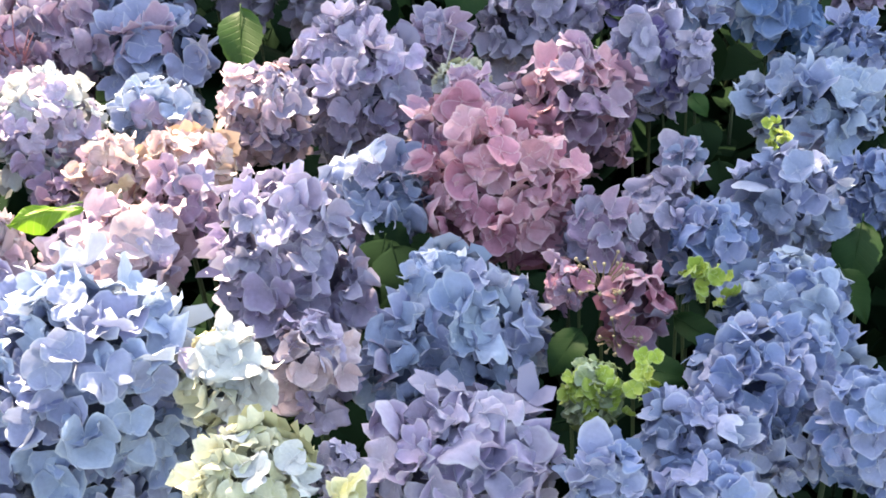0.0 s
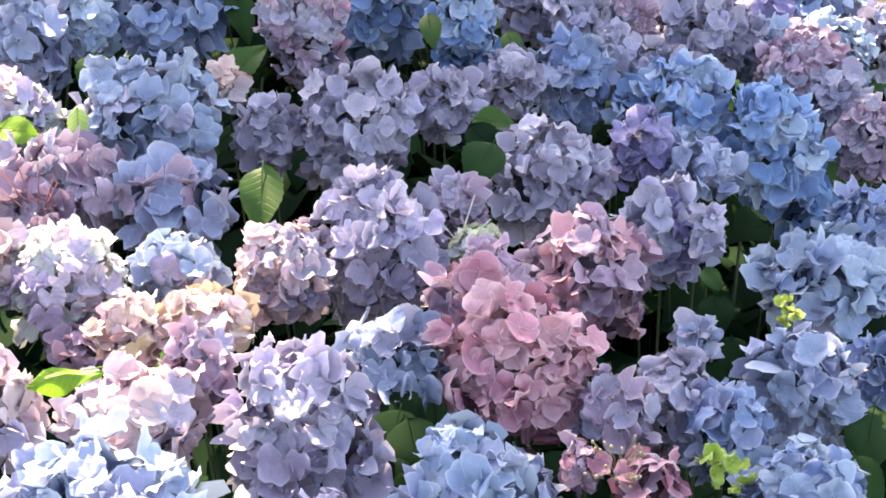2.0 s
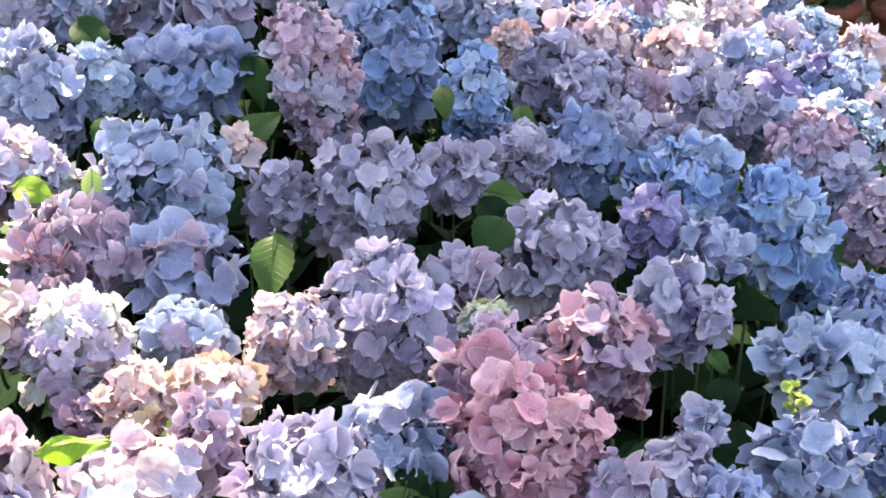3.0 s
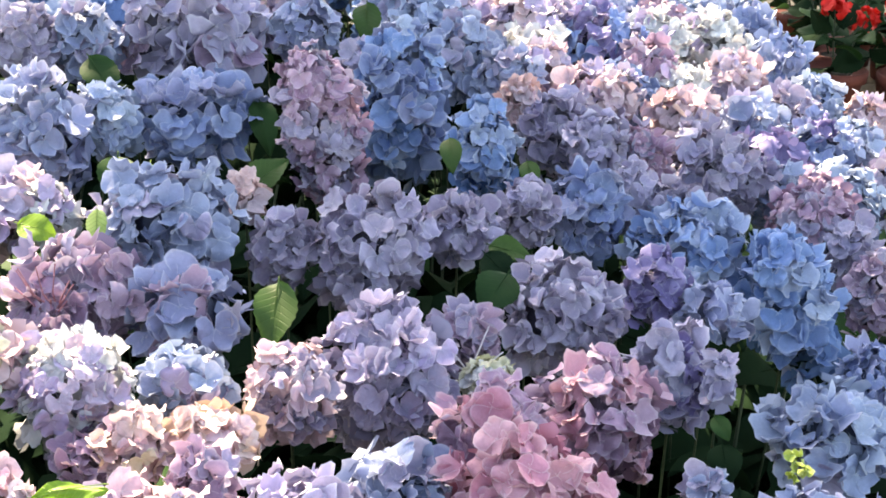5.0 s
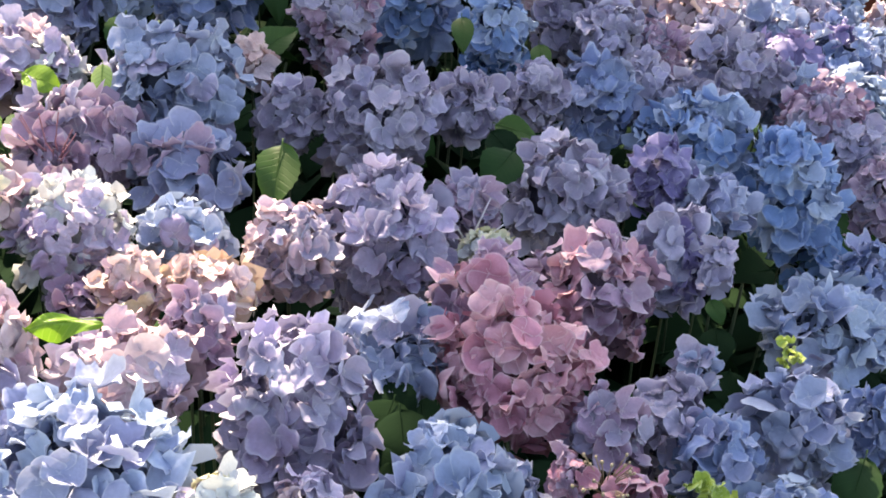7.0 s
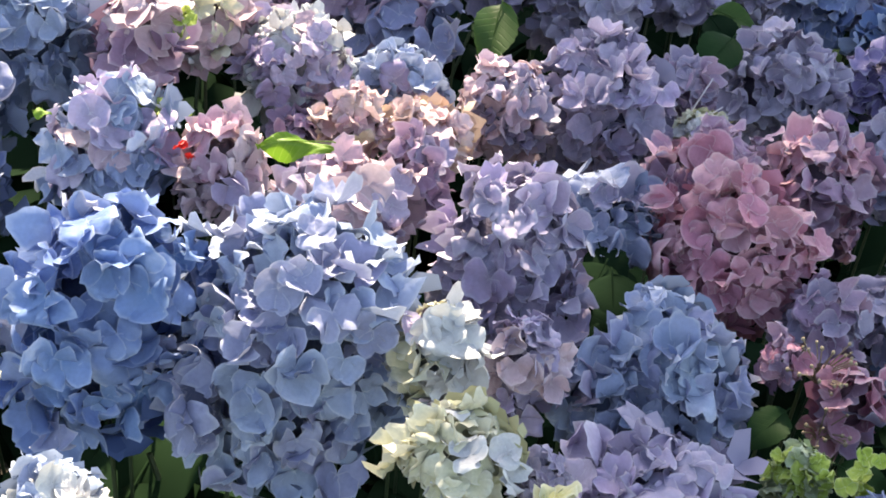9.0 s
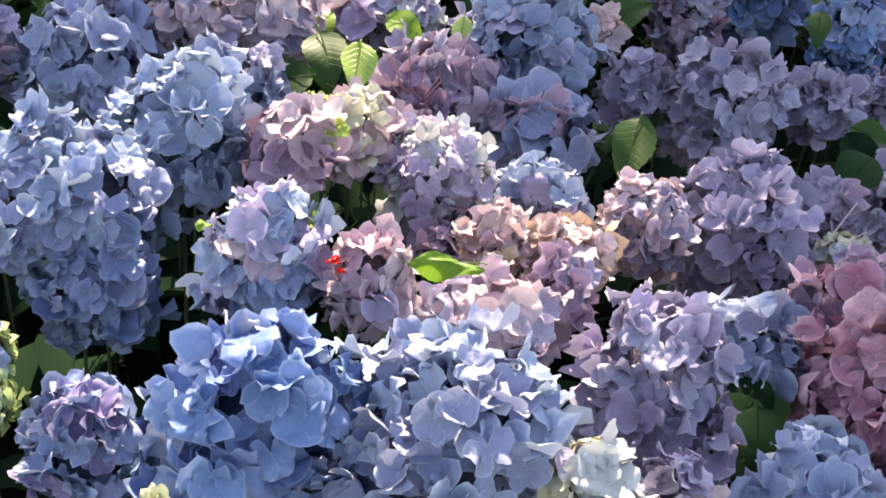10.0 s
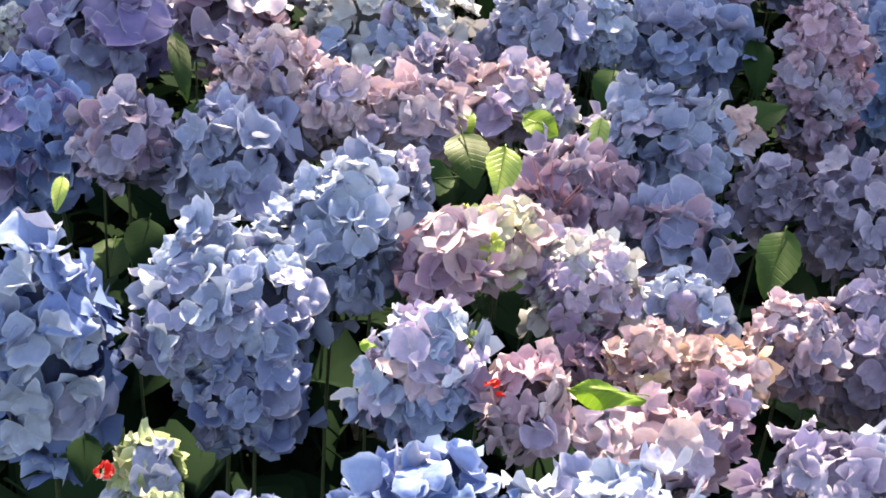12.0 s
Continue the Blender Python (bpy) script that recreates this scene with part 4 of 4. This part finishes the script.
def bare_stalks(at, size, count, mat):
    """Thin flower stalks spreading from one point, where the florets stand open."""
    head = nearest_bloom(at)
    r = random.Random(int(at[1] * 1000) + 5)
    base = Vector(at) - head.location + Vector((0, 0.015, -0.035))
    for i in range(count):
        t = math.tau * i / count + r.uniform(-0.2, 0.2)
        tip = Vector(at) - head.location + Vector((math.cos(t) * size, -0.02 * r.random(), (0.35 + 0.65 * math.sin(t)) * size))
        bm = bmesh.new()
        tube(bm, [base, base.lerp(tip, 0.5) + Vector((0, -0.01, 0.0)), tip], 0.0011, 0.0008, 6)
        part("stalk", smooth(bm), mat, head)


def loose_petals(name, at, size, count, mat, label, category, scale=0.0055):
    """A few small petals lying on a bloom, or a sprig of small young florets."""
    r = random.Random(int(at[0] * 977) + int(at[1] * 13))
    thing = tagged(new(name), label, category)
    thing.location = at
    for i in range(count):
        q = Vector((r.uniform(-1, 1), r.uniform(-0.5, 0.2), r.uniform(-1, 1))) * size
        m = Matrix.Translation(q) @ Euler((r.uniform(0.2, 1.3), r.uniform(-0.6, 0.6), r.uniform(0, 6.28))).to_matrix().to_4x4() @ Matrix.Scale(scale * r.uniform(0.7, 1.1), 4)
        piece("petal", r.choice(FLORETS), mat, thing, m=m)
    return thing


bud_cluster((0.203, 0.830, 1.045), 0.030, 22)
bud_cluster((0.215, 0.800, 1.015), 0.022, 12)
bare_stalks((-0.458, 1.195, 1.090), 0.038, 11, STALK_RED)
bare_stalks((0.010, 1.245, 1.040), 0.042, 6, STALK_PALE)
loose_petals("fallen_petals", (-0.286, 0.728, 1.141), 0.006, 3, RED, "small red petals fallen on a pale pink bloom", "petal")
loose_petals("fallen_petals", (-0.432, 0.470, 1.147), 0.008, 4, RED, "small red petals caught beside a green bloom", "petal")
loose_petals("young_sprig", (0.37, 1.215, 0.96), 0.015, 9, PETAL["limegreen"], "sprig of small lime green young florets", "sprig", 0.009)
loose_petals("young_sprig", (0.291, 0.865, 1.02), 0.020, 12, PETAL["limegreen"], "sprig of yellow green young florets", "sprig", 0.009)
loose_petals("yellow_blossom", (-0.212, 0.414, 1.177), 0.003, 2, PETAL["buttercup"], "small pale yellow blossom between blue petals", "flower", 0.0125)
loose_petals("yellow_blossom", (0.075, 0.519, 1.124), 0.004, 2, PETAL["buttercup"], "small pale yellow blossom between blue petals", "flower", 0.016)
loose_petals("young_sprig", (-0.419, 0.898, 1.175), 0.012, 9, PETAL["limegreen"], "sprig of tiny yellow green florets", "sprig", 0.008)
loose_petals("young_sprig", (-0.381, 0.881, 1.166), 0.012, 9, PETAL["limegreen"], "sprig of tiny yellow green florets", "sprig", 0.008)
loose_petals("young_sprig", (0.225, 0.695, 1.055), 0.024, 24, PETAL["limegreen"], "sprig of yellow green young florets", "sprig", 0.0075)


# ---- red flowers in clay pots past the bed ----
def lathe(profile, sides=24):
    bm = bmesh.new()
    rings = [[bm.verts.new((r * math.cos(k * math.tau / sides), r * math.sin(k * math.tau / sides), z)) for k in range(sides)] for r, z in profile]
    for a, b in zip(rings, rings[1:]):
        for k in range(sides):
            bm.faces.new((a[k], a[(k + 1) % sides], b[(k + 1) % sides], b[k]))
    bm.faces.new(rings[0][::-1])
    bm.faces.new(rings[-1])
    return smooth(bm)


def red_pot(x, y, z, seed):
    r = random.Random(seed)
    plant = tagged(new("potted_plant"), "red flowering plant in a terracotta pot beyond the bed", "potted plant", "red potted plants")
    plant.location = (x, y, z)
    pot = part("pot", lathe([(0.062, 0), (0.066, 0.004), (0.086, 0.125), (0.098, 0.128), (0.100, 0.160), (0.092, 0.163), (0.084, 0.150)]), TERRACOTTA, plant)
    part("soil", lathe([(0.05, 0.143), (0.087, 0.147), (0.03, 0.152)]), SOIL, pot)
    for i in range(16):
        t, q = r.uniform(0, 6.28), r.uniform(0.02, 0.17)
        s = r.uniform(0.08, 0.13)
        m = Matrix.Translation((q * math.cos(t), q * math.sin(t), 0.17 + r.uniform(0, 0.13))) @ Euler((r.uniform(-0.6, 0.9), r.uniform(-0.6, 0.6), t - 1.57)).to_matrix().to_4x4() @ Matrix.Diagonal((s * 1.3, s, s, 1))
        # two in three take the leaf with shade in its colour
        piece("leaf", r.choice(LEAVES), LEAF_SHADED if i % 3 else LEAF, plant, m=m)
    for b in range(2):
        t, q = b * 2.1 + r.uniform(0, 1), r.uniform(0.03, 0.10)
        cx, cy, cz = q * math.cos(t), q * math.sin(t), 0.33 + r.uniform(-0.03, 0.05)
        bm = bmesh.new()
        tube(bm, [(0.3 * cx, 0.3 * cy, 0.15), (0.7 * cx, 0.7 * cy, 0.25), (cx, cy, cz)], 0.003, 0.002)
        part("stalk", smooth(bm), STEM, plant)
        petals = []
        for i in range(18):
            d = Vector((r.gauss(0, 1), r.gauss(0, 1), r.gauss(0.3, 0.8))).normalized()
            m = Matrix.Translation(Vector((cx, cy, cz)) + d * 0.036) @ d.to_track_quat("Z", "Y").to_matrix().to_4x4() @ Matrix.Scale(0.023, 4)
            petals.append((r.choice(FLORETS_LOW), m))
        tagged(piece("red_flower", joined(petals), RED, plant))
    return plant


def bench(x0, x1, y0, y1, z):
    thing = tagged(new("plant_bench"), "weathered wooden plank bench under the clay pots", "bench")
    for k in range(4):
        bm = bmesh.new()
        bmesh.ops.create_cube(bm, size=1)
        w = (y1 - y0) / 4
        for v in bm.verts:
            v.co = Vector(((x0 + x1) / 2 + v.co.x * (x1 - x0), y0 + (k + 0.5) * w + v.co.y * (w - 0.012), z - 0.015 + v.co.z * 0.03))
        bmesh.ops.bevel(bm, geom=bm.edges[:], offset=0.004, segments=1, affect="EDGES")
        part("plank", bm, PLANK, thing)
    for lx in (x0 + 0.08, x1 - 0.08):
        for ly in (y0 + 0.06, y1 - 0.06):
            bm = bmesh.new()
            bmesh.ops.create_cube(bm, size=1)
            for v in bm.verts:
                v.co = Vector((lx + v.co.x * 0.06, ly + v.co.y * 0.06, (z - 0.03) / 2 + v.co.z * (z - 0.03)))
            part("leg", bm, PLANK, thing)
    return thing


bench(0.58, 1.75, 3.72, 5.05, 0.55)
for n, (px, py) in enumerate(((0.72, 3.92), (0.94, 3.90), (1.27, 3.86), (0.75, 4.14), (0.96, 4.16), (1.18, 4.14), (0.74, 4.44), (0.98, 4.46), (1.5, 3.95), (0.66, 4.75), (0.88, 4.78), (1.12, 4.74))):
    red_pot(px, py, 0.55, 40 + n)


# ---- unseen tree added over the bed, whose crown throws the shade ----
def inside(x, y, corners):
    hit = False
    for (x0, y0), (x1, y1) in zip(corners, corners[1:] + corners[:1]):
        if (y0 > y) != (y1 > y) and x < (x1 - x0) * (y - y0) / (y1 - y0) + x0:
            hit = not hit
    return hit


def shade_tree():
    r = random.Random(5)
    tree = tagged(new("tree"), "unseen leafy tree added so that its crown shades the flower bed", "tree")
    foot = Vector((-4.6, 6.8, 0))
    tree.location = foot
    # outline of the shade wanted on the bed; leaves are set sunward of it
    area = [(0.10, 0.12), (0.06, 0.52), (0.00, 0.66), (0.05, 0.80), (0.02, 0.93), (-0.06, 1.10), (-0.11, 1.26), (-0.19, 1.28), (-0.31, 1.22), (-0.41, 1.17), (-0.49, 1.28),
            (-0.46, 1.40), (-0.53, 1.62), (-0.66, 2.02), (-0.74, 2.38), (-0.72, 2.56), (-0.54, 2.74), (-0.23, 2.85), (-0.11, 2.44), (0.11, 2.35), (0.40, 2.60),
            (0.51, 2.50), (0.65, 2.44), (0.72, 3.2), (0.50, 4.2), (0.45, 5.0), (0.80, 5.35), (1.45, 5.2), (1.95, 4.5), (1.70, 3.9), (2.00, 3.1), (1.62, 2.3), (1.85, 1.5), (1.45, 0.9), (1.20, 0.35), (0.60, 0.12)]
    # a separate clump of leaves, added to shade some blooms on the left
    spur = [(-0.68, 0.90), (-0.66, 1.04), (-0.78, 1.06), (-0.90, 1.01), (-1.00, 1.10), (-1.12, 1.34), (-1.32, 1.36), (-1.40, 1.18), (-1.14, 0.86), (-0.90, 0.86)]
    crown = bmesh.new()
    done = 0
    spots = []
    while done < 4300:
        x, y = r.uniform(-1.42, 2.0), r.uniform(0.1, 5.35)
        if not (inside(x, y, area) or inside(x, y, spur)):
            continue
        p = Vector((x, y, 1.05)) + SUN * (6.6 + r.uniform(0, 1.4)) - foot
        spots.append(p)
        q = Euler((r.uniform(-0.6, 0.6), r.uniform(-0.6, 0.6), r.uniform(0, 6.28))).to_matrix()
        l, w = r.uniform(0.10, 0.15), r.uniform(0.04, 0.06)
        ring = [(0, -l / 2, 0), (w, -l * 0.15, 0.01), (w * 0.8, l * 0.2, 0.01), (0, l / 2, -0.01), (-w * 0.8, l * 0.2, 0.01), (-w, -l * 0.15, 0.01)]
        crown.faces.new([crown.verts.new(p + q @ Vector(c)) for c in ring])
        done += 1
    tagged(part("crown", crown, LEAF, tree), kind="stuff")
    top = Vector((0, 0, 5.4))
    bm = bmesh.new()
    tube(bm, [(0, 0, 0), (0.06, 0.02, 2.0), (0.0, 0.0, 4.0), top, (-0.1, 0, 6.8)], 0.22, 0.08, 12)
    part("trunk", smooth(bm), BARK, tree)
    for k in range(9):
        end = spots[k * 380]
        bm = bmesh.new()
        start = top + Vector((0, 0, 0.08 * k - 0.3))
        tube(bm, [start, start.lerp(end, 0.4) + Vector((0, 0, 0.25)), start.lerp(end, 0.75) + Vector((0, 0, 0.18)), end], 0.035, 0.008, 8)
        part("limb", smooth(bm), BARK, tree)


shade_tree()
